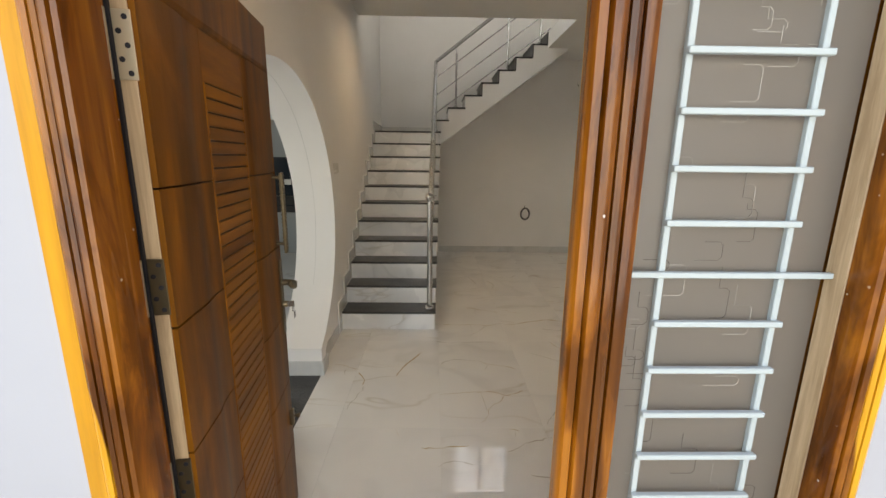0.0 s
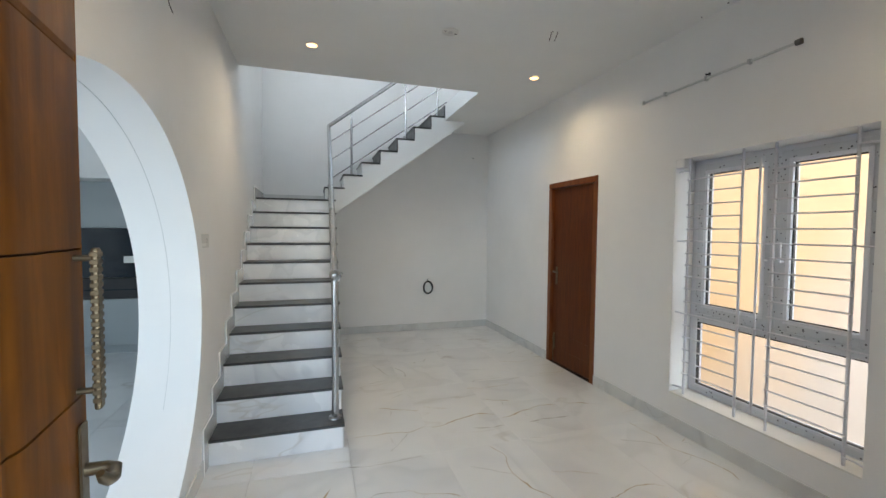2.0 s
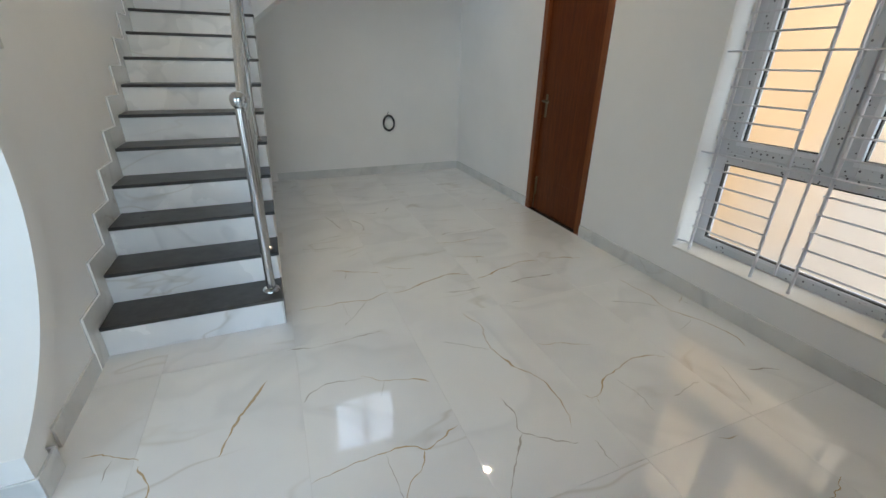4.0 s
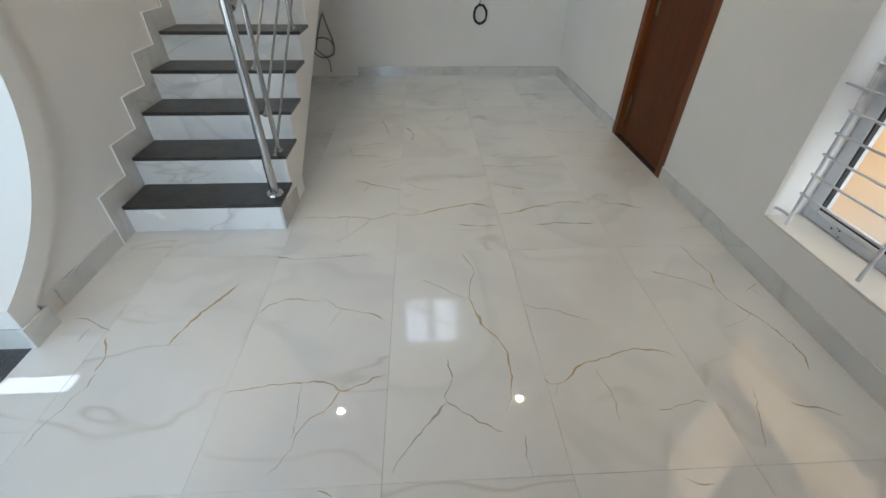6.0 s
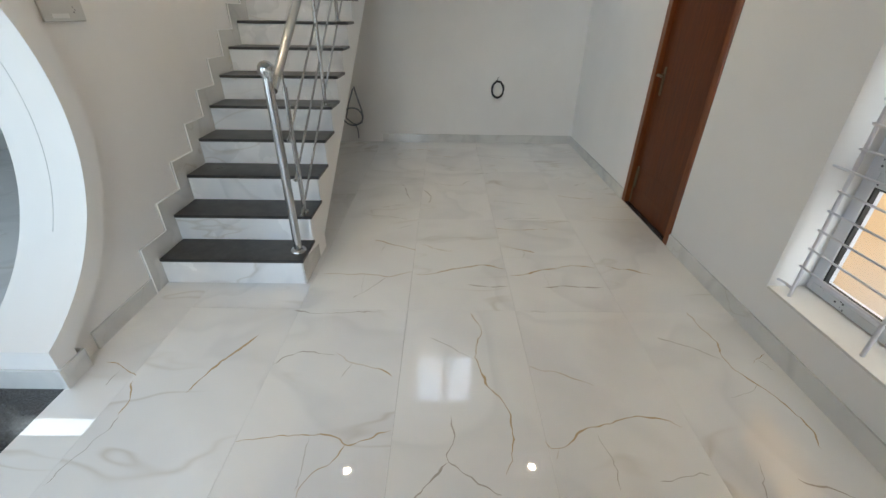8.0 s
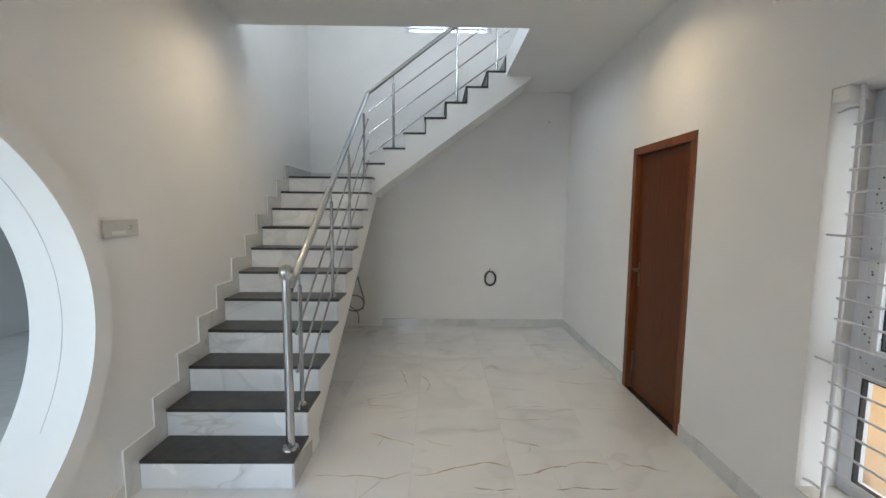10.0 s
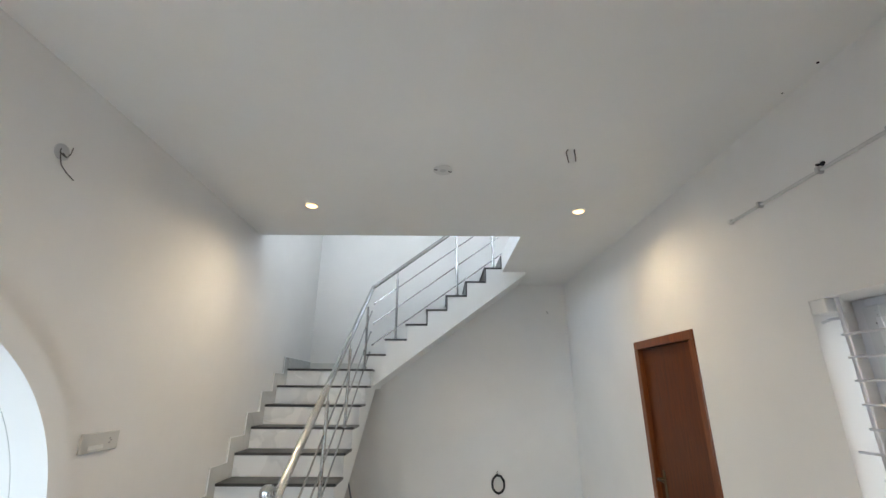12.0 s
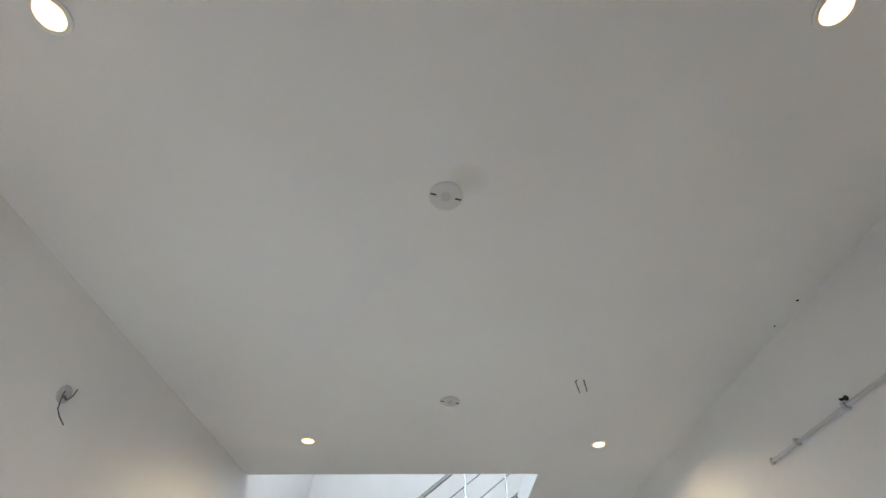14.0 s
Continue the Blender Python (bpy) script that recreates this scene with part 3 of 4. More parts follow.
# upper handrail
part("handrail", sweep([R(0.829, 8.59, 2.783), R(0.85, 8.60, 2.80), R(2.50, 8.60, 4.05)], 0.023, 14), STEEL, rail, smooth=True)
for x, tr in ((1.108, 2), (1.805, 5), (2.239, 7)):
    top_z = 2.80 + (x - 0.85) * 0.7576
    post(x, 8.60, LAND + tr * R2, top_z - (0.10 if x < 1.5 else 0.02), 0.014)
    part("pin", sweep([R(x, 8.60, top_z - 0.11), R(x, 8.60, top_z - 0.01)], 0.006, 8), STEEL, rail, smooth=True)
for z0 in (2.595, 2.365, 2.130):
    part("bar", sweep([R(0.85, 8.60, z0), R(2.37, 8.60, z0 + 1.10)], 0.0075, 8), STEEL, rail, smooth=True)
    part("bar_end", lathe([(0.004, -0.012), (0.012, -0.006), (0.012, 0.006), (0.004, 0.012)], R(0.85, 8.60, z0), (0.8, 0, 0.6), 12), STEEL, rail, smooth=True)

# ---- entrance frame ----
frame_door = thing("entrance_frame", (PM0, 3.22, 0), "varnished teak entrance frame with moulded posts", "door frame")


def moulded_post(name, x0, x1, y0, y1, z1, mat, flip=False, lab=""):
    """A post whose front face has reeded mouldings; flip puts the reeds toward lower x."""
    w = x1 - x0
    prof = [(0.0, 0.002), (0.03, -0.003), (0.16, -0.005), (0.19, 0.0), (0.205, 0.009), (0.22, 0.0), (0.25, -0.007), (0.36, -0.010), (0.46, -0.006), (0.475, 0.010), (0.50, 0.009), (0.515, -0.004), (0.60, -0.008), (0.68, -0.004), (0.70, 0.010), (0.725, 0.008), (0.74, -0.004), (0.85, -0.007), (0.96, -0.003), (1.0, 0.005)]
    if flip:
        prof = [(1 - a, b) for a, b in prof][::-1]
    outline = [(x0 + a * w, y0 + b) for a, b in prof] + [(x1, y1), (x0, y1)]
    outline = [(u - PM0, v - 3.22) for u, v in outline]
    bm = prism(outline, 2, 0.0, z1)
    return part(name, bm, mat, frame_door, lab, smooth=True)


moulded_post("middle_post", PM0, PM1, 3.15, 3.18, 2.08, SAPMID)
part("middle_post_back", box(0.019, PM1 - PM0, -0.0395, 0.030, 0, 2.08, 0.002), TEAK, frame_door)
part("middle_post_edge", box(0.036, PM1 - PM0, 0.0305, 0.085, 0, 2.08, 0.003), YELLOWW, frame_door, "yellow sapwood back edge of the post")
moulded_post("hinge_post", 0.242, PL, 3.155, 3.235, 2.08, SAPLEFT, True)
# black strip added for the dark gap between hinge post and leaf
part("gap_strip", box(0.2632 - PM0, 0.2690 - PM0, 0.073, 0.080, 0, 2.06), DARKGAP, frame_door, "flat black strip standing for the gap beside the leaf")
part("hinge_post_rebate", box(0.242 - PM0, 0.263 - PM0, 0.0155, 0.080, 0, 2.08, 0.002), TEAK, frame_door)
part("hinge_post_edge", box(0.206 - PM0, 0.2415 - PM0, -0.062, 0.075, 0, 2.08, 0.003), YELLOWW, frame_door, "yellow sapwood edge")
moulded_post("side_post", 1.561, 1.627, 3.163, 3.206, 2.08, SAPSIDE)
part("side_bead", box(PR + 0.001 - PM0, 1.61 - PM0, -0.0135, 0.032, 0, 2.08, 0.003), RAWW, frame_door, "pale unvarnished glazing bead")
part("side_post_inner", box(PR + 0.002 - PM0, 1.627 - PM0, 0.0425, 0.078, 0, 2.08), TEAK, frame_door)
part("head", box(0.206 - PM0, 1.627 - PM0, -0.055, 0.065, 2.081, 2.119, 0.004), TEAK, frame_door)

sidelight = thing("sidelight_glass", (1.35, 3.257, 0.02), "frosted grey patterned sidelight glass", "glass panel")
part("pane", box(PM1 + 0.002 - 1.35, PR - 0.002 - 1.35, -0.004, 0.004, 0, 2.05), FROST, sidelight)
# raised line pattern of the glass
rnd = random.Random(11)
for _ in range(44):
    x, z = rnd.uniform(-0.18, 0.13), rnd.uniform(0.5, 1.95)
    w, h = rnd.choice((0.03, 0.05, 0.07)), rnd.choice((0.02, 0.035, 0.06))
    r = 0.006
    pts = [(x, z), (x + w - r, z), (x + w, z + r), (x + w, z + h - r), (x + w - r, z + h), (x + w * 0.3, z + h)]
    if rnd.random() < 0.4:
        pts.append((x + w * 0.3, z + h + rnd.uniform(0.01, 0.05)))
    part("etched_line", sweep([(a, -0.0045, b) for a, b in pts], 0.0005, 4), ETCHLT if z > 1.45 or rnd.random() < 0.3 else ETCHDK, sidelight)

ladder = thing("sidelight_grille", (1.32, 3.248, 0.03), "pale blue-white welded steel ladder grille", "grille")
for x in (1.246, 1.474):
    part("upright", box(x - 0.006 - 1.32, x + 0.006 - 1.32, -0.006, 0.006, 0.0, 2.03, 0.0015), LADDERM, ladder)
for k in range(-13, 8):
    z = 1.308 + k * 0.0955
    if k == 0:
        part("cross_bar", box(PM1 + 0.001 - 1.32, PR - 0.001 - 1.32, -0.019, -0.0065, z - 0.0355, z - 0.0245, 0.0015), LADDERM, ladder)
    elif z < 2.0 and z > 0.08:
        part("rung", box(1.237 - 1.32, 1.482 - 1.32, -0.019, -0.0065, z - 0.0355, z - 0.0245, 0.0015), LADDERM, ladder)

# ---- entrance leaf ----
HX, HY = 0.2983, 3.331
ang = math.degrees(math.atan2(0.089, 0.82))
leaf = thing("entrance_door", (HX, HY, 0.012), "open varnished teak entrance door with carved slats", "door")
leaf.rotation_euler = (0, 0, radians(90 + ang))
# local x runs from the hinge to the lock edge, local -y is the carved outer face
LW, LT, LH = 0.79, 0.038, 1.943
zs = [0.0, 0.29, 0.58, 0.868, 1.157, 1.437, LH]
part("core", box(-0.025, LW, 0.0062, LT, 0, LH, 0.002), RAWW, leaf, "pale raw wood core of the leaf")
def carved(profile, z0, z1):
    return part("board", prism(profile + [(profile[-1][0], 0.0055), (profile[0][0], 0.0055)], 2, z0, z1), LEAFW, leaf, smooth=True)


for a, b in zip(zs, zs[1:]):
    a, b = a + 0.0022, (b - 0.0022 if b < LH else 1.788)
    carved([(-0.025, -0.006), (0.10, -0.006), (0.135, -0.0045), (0.16, 0.0), (0.19, 0.0025), (0.2425, 0.0015)], a, b)
    carved([(0.5205, 0.0015), (0.535, 0.002), (0.548, -0.003), (0.568, -0.006), (LW, -0.006)], a, b)
part("top_board", prism([(-0.006, LH), (-0.006, 1.805), (-0.003, 1.794), (0.0015, 1.7885), (0.0055, 1.7885), (0.0055, LH)], 0, -0.025, LW), LEAFW, leaf)
part("lock_edge", box(LW + 0.0005, LW + 0.004, -0.006, LT, 0, LH, 0.001), LEAFW, leaf)
part("top_board", box(0.2432, 0.5198, 0.0015, 0.0055, 1.672, 1.788, 0.0005), SLATW, leaf)
tops, z = [], 1.670
while z > 0.06:
    tops.append(z)
    z -= 0.0338
for hi, lo in zip(tops, tops[1:]):
    part("slat", box(0.252, 0.511, 0.0, 0.0056, lo + 0.0026, hi - 0.0026, 0.0012), SLATW, leaf)
for x0, x1 in ((0.2435, 0.2505), (0.5125, 0.5195)):
    part("bead", box(x0, x1, -0.0005, 0.0056, 0.02, 1.671, 0.001), SLATW, leaf)
# dark brown sheets behind the slats and the board grooves
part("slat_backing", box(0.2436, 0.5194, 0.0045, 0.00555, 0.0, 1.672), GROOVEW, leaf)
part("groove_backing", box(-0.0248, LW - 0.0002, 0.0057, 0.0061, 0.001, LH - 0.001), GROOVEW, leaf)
# hinges
for z0 in (0.741, 1.187, 1.628):
    # top hinge takes the lit brass colour, the lower two the dark one
    h = part("hinge", box(-0.0285, -0.0255, 0.002, LT + 0.002, z0, z0 + 0.115, 0.0008), BRASSLIT if z0 > 1.5 else BRASS, leaf, "antique brass butt hinge")
    bmk = lathe([(0.0065, 0), (0.0065, 0.115)], (-0.033, LT + 0.006, z0), sides=12)
    part("knuckle", bmk, BRASSLIT if z0 > 1.5 else BRASS, h, smooth=True)
    for i in range(5):
        s = lathe([(0.0050, 0), (0.0050, 0.0010), (0.001, 0.0014)], (-0.0285, 0.012 + 0.012 * (i % 2), z0 + 0.011 + 0.023 * i), (-1, 0, 0), 8)
        part("screw", s, DARKGAP, h, smooth=True)
for z0 in (0.753, 1.199, 1.640):
    part("hinge_plate", box(0.2632 - PM0, 0.2655 - PM0, 0.036, 0.072, z0, z0 + 0.115, 0.0008), BRASSLIT, frame_door, "antique brass hinge plate")
# pull handle
pull = part("pull_handle", bmesh.new(), BRASS, leaf, "antique brass ribbed pull bar")
bm = box(0.745, 0.771, -0.044, -0.032, 1.133, 1.440, 0.005, seg=2)
k = 1.148
while k < 1.43:
    box(0.7444, 0.7716, -0.0450, -0.0312, k, k + 0.009, 0.001, bm=bm)
    k += 0.0145
bm.to_mesh(pull.data)
bm.free()
for z0 in (1.171, 1.421):
    part("stand_off", sweep([(0.754, -0.005, z0), (0.754, -0.033, z0)], 0.006, 10), BRASS, pull, smooth=True)
lock = part("lock_plate", box(0.748, 0.784, -0.0115, -0.0062, 0.80, 1.105, 0.002), BRASS, leaf, "antique brass lock plate")
part("lever", sweep([(0.768, -0.007, 1.013), (0.768, -0.045, 1.013), (0.763, -0.058, 1.011), (0.738, -0.062, 1.006), (0.713, -0.062, 1.013), (0.693, -0.060, 1.028), (0.683, -0.058, 1.042)], 0.009, 10, radii=[0.014, 0.011, 0.012, 0.012, 0.011, 0.010, 0.007]), BRASS, lock, smooth=True)
part("key_cylinder", lathe([(0.013, 0), (0.013, 0.018), (0.010, 0.022)], (0.768, -0.007, 0.923), (0, -1, 0), 16), BRASS, lock, smooth=True)
part("key", box(0.7665, 0.7695, -0.052, -0.028, 0.911, 0.935, 0.001), STEEL, lock)
bm = bmesh.new()
sweep([(0.768 + 0.012 * math.cos(a), -0.046, 0.903 + 0.012 * math.sin(a)) for a in [k * math.pi / 8 for k in range(17)]], 0.0012, 6, bm)
box(0.760, 0.778, -0.052, -0.050, 0.863, 0.893, 0.001, bm=bm)
part("key_ring", bm, STEEL, lock, smooth=True)
part("lower_bolt", box(0.748, 0.773, -0.022, -0.0062, 0.388, 0.458, 0.003), BRASS, leaf, "small brass tower bolt")
part("bolt_knob", lathe([(0.005, 0), (0.005, 0.015), (0.009, 0.02), (0.009, 0.028)], (0.7605, -0.018, 0.428), (0, -1, 0), 12), BRASS, leaf, smooth=True)

# ---- inner door ----
idoor = thing("inner_door", (XR, (DOOR_Y0 + DOOR_Y1) / 2, 0), "closed flat red-brown inner door", "door")
yc = (DOOR_Y0 + DOOR_Y1) / 2
hw = (DOOR_Y1 - DOOR_Y0) / 2 - 0.002
for s, n in ((-1, "jamb"), (1, "jamb")):
    a, b = sorted((s * hw, s * (hw - 0.062)))
    part(n, box(-0.008, 0.12, a, b, 0, DOOR_Z - 0.064, 0.004), REDFRAME, idoor)
part("head", box(-0.008, 0.12, -hw, hw, DOOR_Z - 0.063, DOOR_Z - 0.002, 0.004), REDFRAME, idoor)
ileaf = part("door_leaf", box(0.03, 0.062, -hw + 0.064, hw - 0.064, 0.012, DOOR_Z - 0.067, 0.002), REDDOOR, idoor)
for z0 in (0.17, 0.34):
    part("shallow_groove", box(0.0285, 0.0305, -hw + 0.12, hw - 0.12, z0, z0 + 0.006), REDDOOR, ileaf)
part("sill_strip", box(-0.004, 0.12, -hw + 0.062, hw - 0.062, 0.0, 0.010), GRANITE, idoor)
hy = hw - 0.064 - 0.07
hp = part("handle_plate", box(0.024, 0.0298, hy - 0.017, hy + 0.017, 0.90, 1.10, 0.002), BRASS, ileaf, "antique brass handle plate")
part("lever", sweep([(0.024, hy, 1.045), (-0.02, hy, 1.045), (-0.028, hy - 0.012, 1.045), (-0.028, hy - 0.11, 1.04)], 0.008, 10), BRASS, ileaf, smooth=True)
tb = part("tower_bolt", box(0.020, 0.0298, hy + 0.01, hy + 0.035, 0.16, 0.34, 0.002), BRASS, ileaf)
part("bolt_rod", sweep([(0.014, hy + 0.022, 0.03), (0.014, hy + 0.022, 0.33)], 0.005, 8), BRASS, ileaf, smooth=True)

# ---- window_1 ----
WX = XR + 0.185
win = tagged(thing("window_1", (WX, (WIN_Y0 + WIN_Y1) / 2, WIN_Z0), "grey plastic-framed window still in printed protective film", "window"), kind="structure")
wy0, wy1 = -(WIN_Y1 - WIN_Y0) / 2, (WIN_Y1 - WIN_Y0) / 2
WH = WIN_Z1 - WIN_Z0


def W(y):
    return y - (WIN_Y0 + WIN_Y1) / 2


def rect_frame(name, y0, y1, z0, z1, t, x0, x1, mat, parent, bevel=0.003):
    bm = box(x0, x1, y0, y0 + t, z0, z1, bevel)
    box(x0, x1, y1 - t, y1, z0, z1, bevel, bm=bm)
    box(x0 + 0.0005, x1 - 0.0005, y0 + t * 0.98, y1 - t * 0.98, z0, z0 + t, bevel, bm=bm)
    box(x0 + 0.0005, x1 - 0.0005, y0 + t * 0.98, y1 - t * 0.98, z1 - t, z1, bevel, bm=bm)
    return part(name, bm, mat, parent)


rect_frame("window_frame", wy0 + 0.002, wy1 - 0.002, 0.013, WH - 0.002, 0.062, 0.0, 0.06, UPVCL, win)
MZ = 5.03
part("mullion", box(-0.001, 0.059, W(MZ - 0.012), W(MZ + 0.012), 0.617, WH - 0.064, 0.003), UPVC, win)
part("transom", box(-0.002, 0.06, wy0 + 0.062, wy1 - 0.062, 0.552, 0.616, 0.003), UPVC, win)
for y0, y1, nm in ((W(MZ + 0.013), wy1 - 0.055, "sash"), (wy0 + 0.055, W(MZ - 0.013), "sash")):
    sa = rect_frame(nm, y0, y1, 0.618, WH - 0.036, 0.074, -0.014, 0.045, UPVC, win)
    rect_frame("seal", y0 + 0.0735, y1 - 0.0735, 0.6915, WH - 0.1095, 0.007, 0.0, 0.02, SEAL, sa, 0.0)
    rect_frame("glazing_strip", y0 + 0.0485, y1 - 0.0485, 0.6665, WH - 0.0845, 0.0248, -0.0175, 0.006, UPVCW, sa, 0.002)
    p = part("pane", box(0.01, 0.014, y0 + 0.077, y1 - 0.077, 0.695, WH - 0.113), PANE, sa)
    p.visible_shadow = False
rect_frame("lower_seal", wy0 + 0.0635, wy1 - 0.0635, 0.0745, 0.5505, 0.007, 0.005, 0.03, SEAL, win, 0.0)
part("lower_frame_film", box(-0.0025, -0.0002, wy0 + 0.03, wy1 - 0.03, 0.022, 0.058), UPVC, win, "printed film strip on the lower frame")
p = part("pane", box(0.015, 0.019, wy0 + 0.068, wy1 - 0.068, 0.079, 0.546), PANE, win)
p.visible_shadow = False
for y in (W(5.08), W(4.98)):
    hnd = part("sash_handle", sweep([(-0.014, y, 1.05), (-0.045, y, 1.05), (-0.048, y, 1.07), (-0.046, y, 1.17)], 0.008, 8), UPVCW, win, "white plastic sash handle", smooth=True)
part("window_sill", box(-0.184, -0.003, wy0 + 0.001, wy1 - 0.001, 0.0, 0.012, 0.001), CONCRETE, win, "rough cement sill")

gr = thing("window_grille", (XR + 0.05, W(0) + (WIN_Y0 + WIN_Y1), WIN_Z0), "lilac-white painted steel window grille", "grille")
gr.location = (XR + 0.045, (WIN_Y0 + WIN_Y1) / 2, WIN_Z0 + 0.012)
GZ = WH - 0.012
for y in (5.555, 5.160, 4.960, 4.562):
    part("upright", sweep([(0, W(y), 0.0), (0, W(y), GZ)], 0.0085, 10), GRILLE, gr, smooth=True)
part("upright", sweep([(0, W(5.050), 0.06), (0, W(5.050), GZ - 0.075)], 0.0075, 8), GRILLE, gr, smooth=True)
levels = [1.880, 1.789, 1.698, 1.608, 1.519, 1.342, 1.254, 1.168, 1.080, 0.982, 0.805, 0.715, 0.624, 0.533, 0.441]
for z in (1.430, 0.890):
    part("long_rung", sweep([(-0.009, wy0 + 0.002, z - WIN_Z0 - 0.012), (-0.009, wy1 - 0.002, z - WIN_Z0 - 0.012)], 0.005, 8), GRILLE, gr, smooth=True)
for z in levels:
    z -= WIN_Z0 + 0.012
    part("rung", sweep([(-0.009, W(5.568), z), (-0.009, W(5.148), z)], 0.005, 8), GRILLE, gr, smooth=True)
    part("rung", sweep([(-0.009, W(4.972), z), (-0.009, W(4.549), z)], 0.005, 8), GRILLE, gr, smooth=True)
for z in (0.045, WH - 0.10):
    for a, b in ((5.555, WIN_Y1 - 0.002), (4.562, WIN_Y0 + 0.002)):
        part("lug", sweep([(-0.009, W(a), z), (-0.009, W((a + b) / 2), z + 0.002), (-0.009, W(b), z - 0.006)], 0.006, 8), GRILLE, gr, smooth=True)
mesh_object("window_head_fill", box(XR + 0.0005, XR + 0.085, WIN_Y1 - 0.075, WIN_Y1 - 0.0005, WIN_Z1 - 0.062, WIN_Z1 - 0.0005, 0.004), WALL, kind="structure", label="rough plaster fill in the upper corner of the window reveal")

# ---- window_2, high on the stair ----
w2 = tagged(thing("window_2", ((SW_X0 + SW_X1) / 2, YB + 0.12, SW_Z0), "white high stair window with bars", "window"), kind="structure")
hx, hz = (SW_X1 - SW_X0) / 2, SW_Z1 - SW_Z0
bm = box(-hx, -hx + 0.045, -0.02, 0.03, 0, hz)
box(hx - 0.045, hx, -0.02, 0.03, 0, hz, bm=bm)
box(-hx + 0.0451, hx - 0.0451, -0.02, 0.03, 0, 0.05, bm=bm)
box(-hx + 0.0451, hx - 0.0451, -0.02, 0.03, hz - 0.05, hz, bm=bm)
box(-0.035, 0.035, -0.02, 0.03, 0.0501, hz - 0.0501, bm=bm)
part("window_frame", bm, UPVCW, w2)
for a, b in ((-hx + 0.05, -0.04), (0.04, hx - 0.05)):
    p = part("pane", box(a, b, 0.002, 0.006, 0.05, hz - 0.05), PANE, w2)
    p.visible_shadow = False
    for k in range(1, 17):
        z = k * hz / 17
        part("bar", sweep([(a - 0.02, -0.05, z), (b + 0.02, -0.05, z)], 0.013, 6), GRILLE, w2, smooth=True)
for x in (-hx + 0.07, -0.07, 0.07, hx - 0.07):
    part("bar", sweep([(x, -0.06, 0.002), (x, -0.06, hz - 0.002)], 0.007, 6), GRILLE, w2, smooth=True)

# ---- ceiling lamps ----
def downlight(x, y, power=10):
    ob = thing("downlight", (x, y, ZC), "small round recessed warm LED downlight, lit", "ceiling light", "ceiling downlights")
    part("trim_ring", lathe([(0.052, -0.001), (0.052, -0.006), (0.046, -0.009), (0.040, -0.009), (0.040, -0.001)], (0, 0, 0), sides=32), PLASTIC, ob, smooth=True)
    part("diffuser", lathe([(0.029, -0.006), (0.027, -0.0075), (0.018, -0.008), (0.001, -0.008)], (0, 0, 0), sides=32), LED, ob, smooth=True)
    # this ring glows by itself, for the LED's warm halo on the rim
    part("glow_ring", lathe([(0.0398, -0.0085), (0.033, -0.003), (0.001, -0.003)], (0, 0, 0), sides=32), LEDRIM, ob, smooth=True)
    lamp("downlight_beam", "SPOT", look((x, y, ZC - 0.02), (x, y, 0)), power, (1.0, 0.76, 0.49), spot=160, soft=0.035)
    return ob


for x, y, power in ((0.639, 6.705, 10), (2.675, 6.775, 10), (0.555, 4.05, 8), (2.623, 4.048, 6)):
    downlight(x, y, power)


def junction_cover(x, y, r, turn):
    ob = thing("ceiling_box_cover", (x, y, ZC), "round white ceiling junction cover with two slots", "junction box", "ceiling covers")
    part("disc", lathe([(r, -0.0005), (r, -0.003), (r - 0.003, -0.005), (0.001, -0.005)], (0, 0, 0), sides=32), GREYPL, ob, smooth=True)
    part("centre_knob", lathe([(r * 0.3, -0.005), (r * 0.3, -0.0065), (r * 0.24, -0.0065), (r * 0.24, -0.0058), (0.001, -0.0058)], (0, 0, 0), sides=20), GREYPL2, ob, smooth=True)
    for s in (-1, 1):
        c, t = math.cos(turn), math.sin(turn)
        part("slot_screw", sweep([(s * c * r * 0.58, s * t * r * 0.58, -0.006), (s * c * r * 0.92, s * t * r * 0.92, -0.006)], 0.003, 6), DARKGAP, ob, smooth=True)


GREYPL = material("grey_white_plastic", (0.62, 0.62, 0.61), 0.5)
GREYPL2 = material("cover_knob_plastic", (0.50, 0.50, 0.50), 0.5)
junction_cover(1.60, 4.643, 0.062, radians(15))
junction_cover(1.623, 6.16, 0.062, radians(15))

ww = thing("ceiling_wire", (2.382, 5.988, ZC), "two short stripped wire ends from the ceiling", "wire")
part("wire_end", sweep([(-0.040, -0.075, 0), (-0.050, -0.068, -0.010), (-0.030, -0.020, -0.014), (-0.004, 0.042, -0.016)], 0.0032, 6), WIREM, ww, smooth=True)
part("wire_end", sweep([(-0.004, -0.076, 0), (-0.002, -0.070, -0.010), (0.022, -0.010, -0.014), (0.035, 0.030, -0.014)], 0.0032, 6), WIREM, ww, smooth=True)

wb = thing("wall_wire_box", (0.0, 5.385, 2.605), "round wall box with loose dark wires", "junction box")
part("box", lathe([(0.036, 0.0), (0.036, 0.004), (0.03, 0.006), (0.001, 0.006)], (0, 0, 0), (1, 0, 0), 24), GREYPL2, wb, smooth=True)
part("wire", sweep([(0.006, -0.010, -0.004), (0.014, -0.012, -0.03), (0.013, 0.003, -0.060), (0.011, 0.035, -0.078), (0.012, 0.078, -0.094)], 0.0024, 6), WIREM, wb, smooth=True)
part("wire", sweep([(0.006, 0.0, -0.004), (0.015, 0.014, -0.018), (0.016, 0.026, 0.004), (0.012, 0.032, 0.040)], 0.0024, 6), WIREM, wb, smooth=True)
part("wire", sweep([(0.006, -0.012, 0.01), (0.014, -0.020, -0.012), (0.014, 0.010, -0.020)], 0.0024, 6), WIREM, wb, smooth=True)

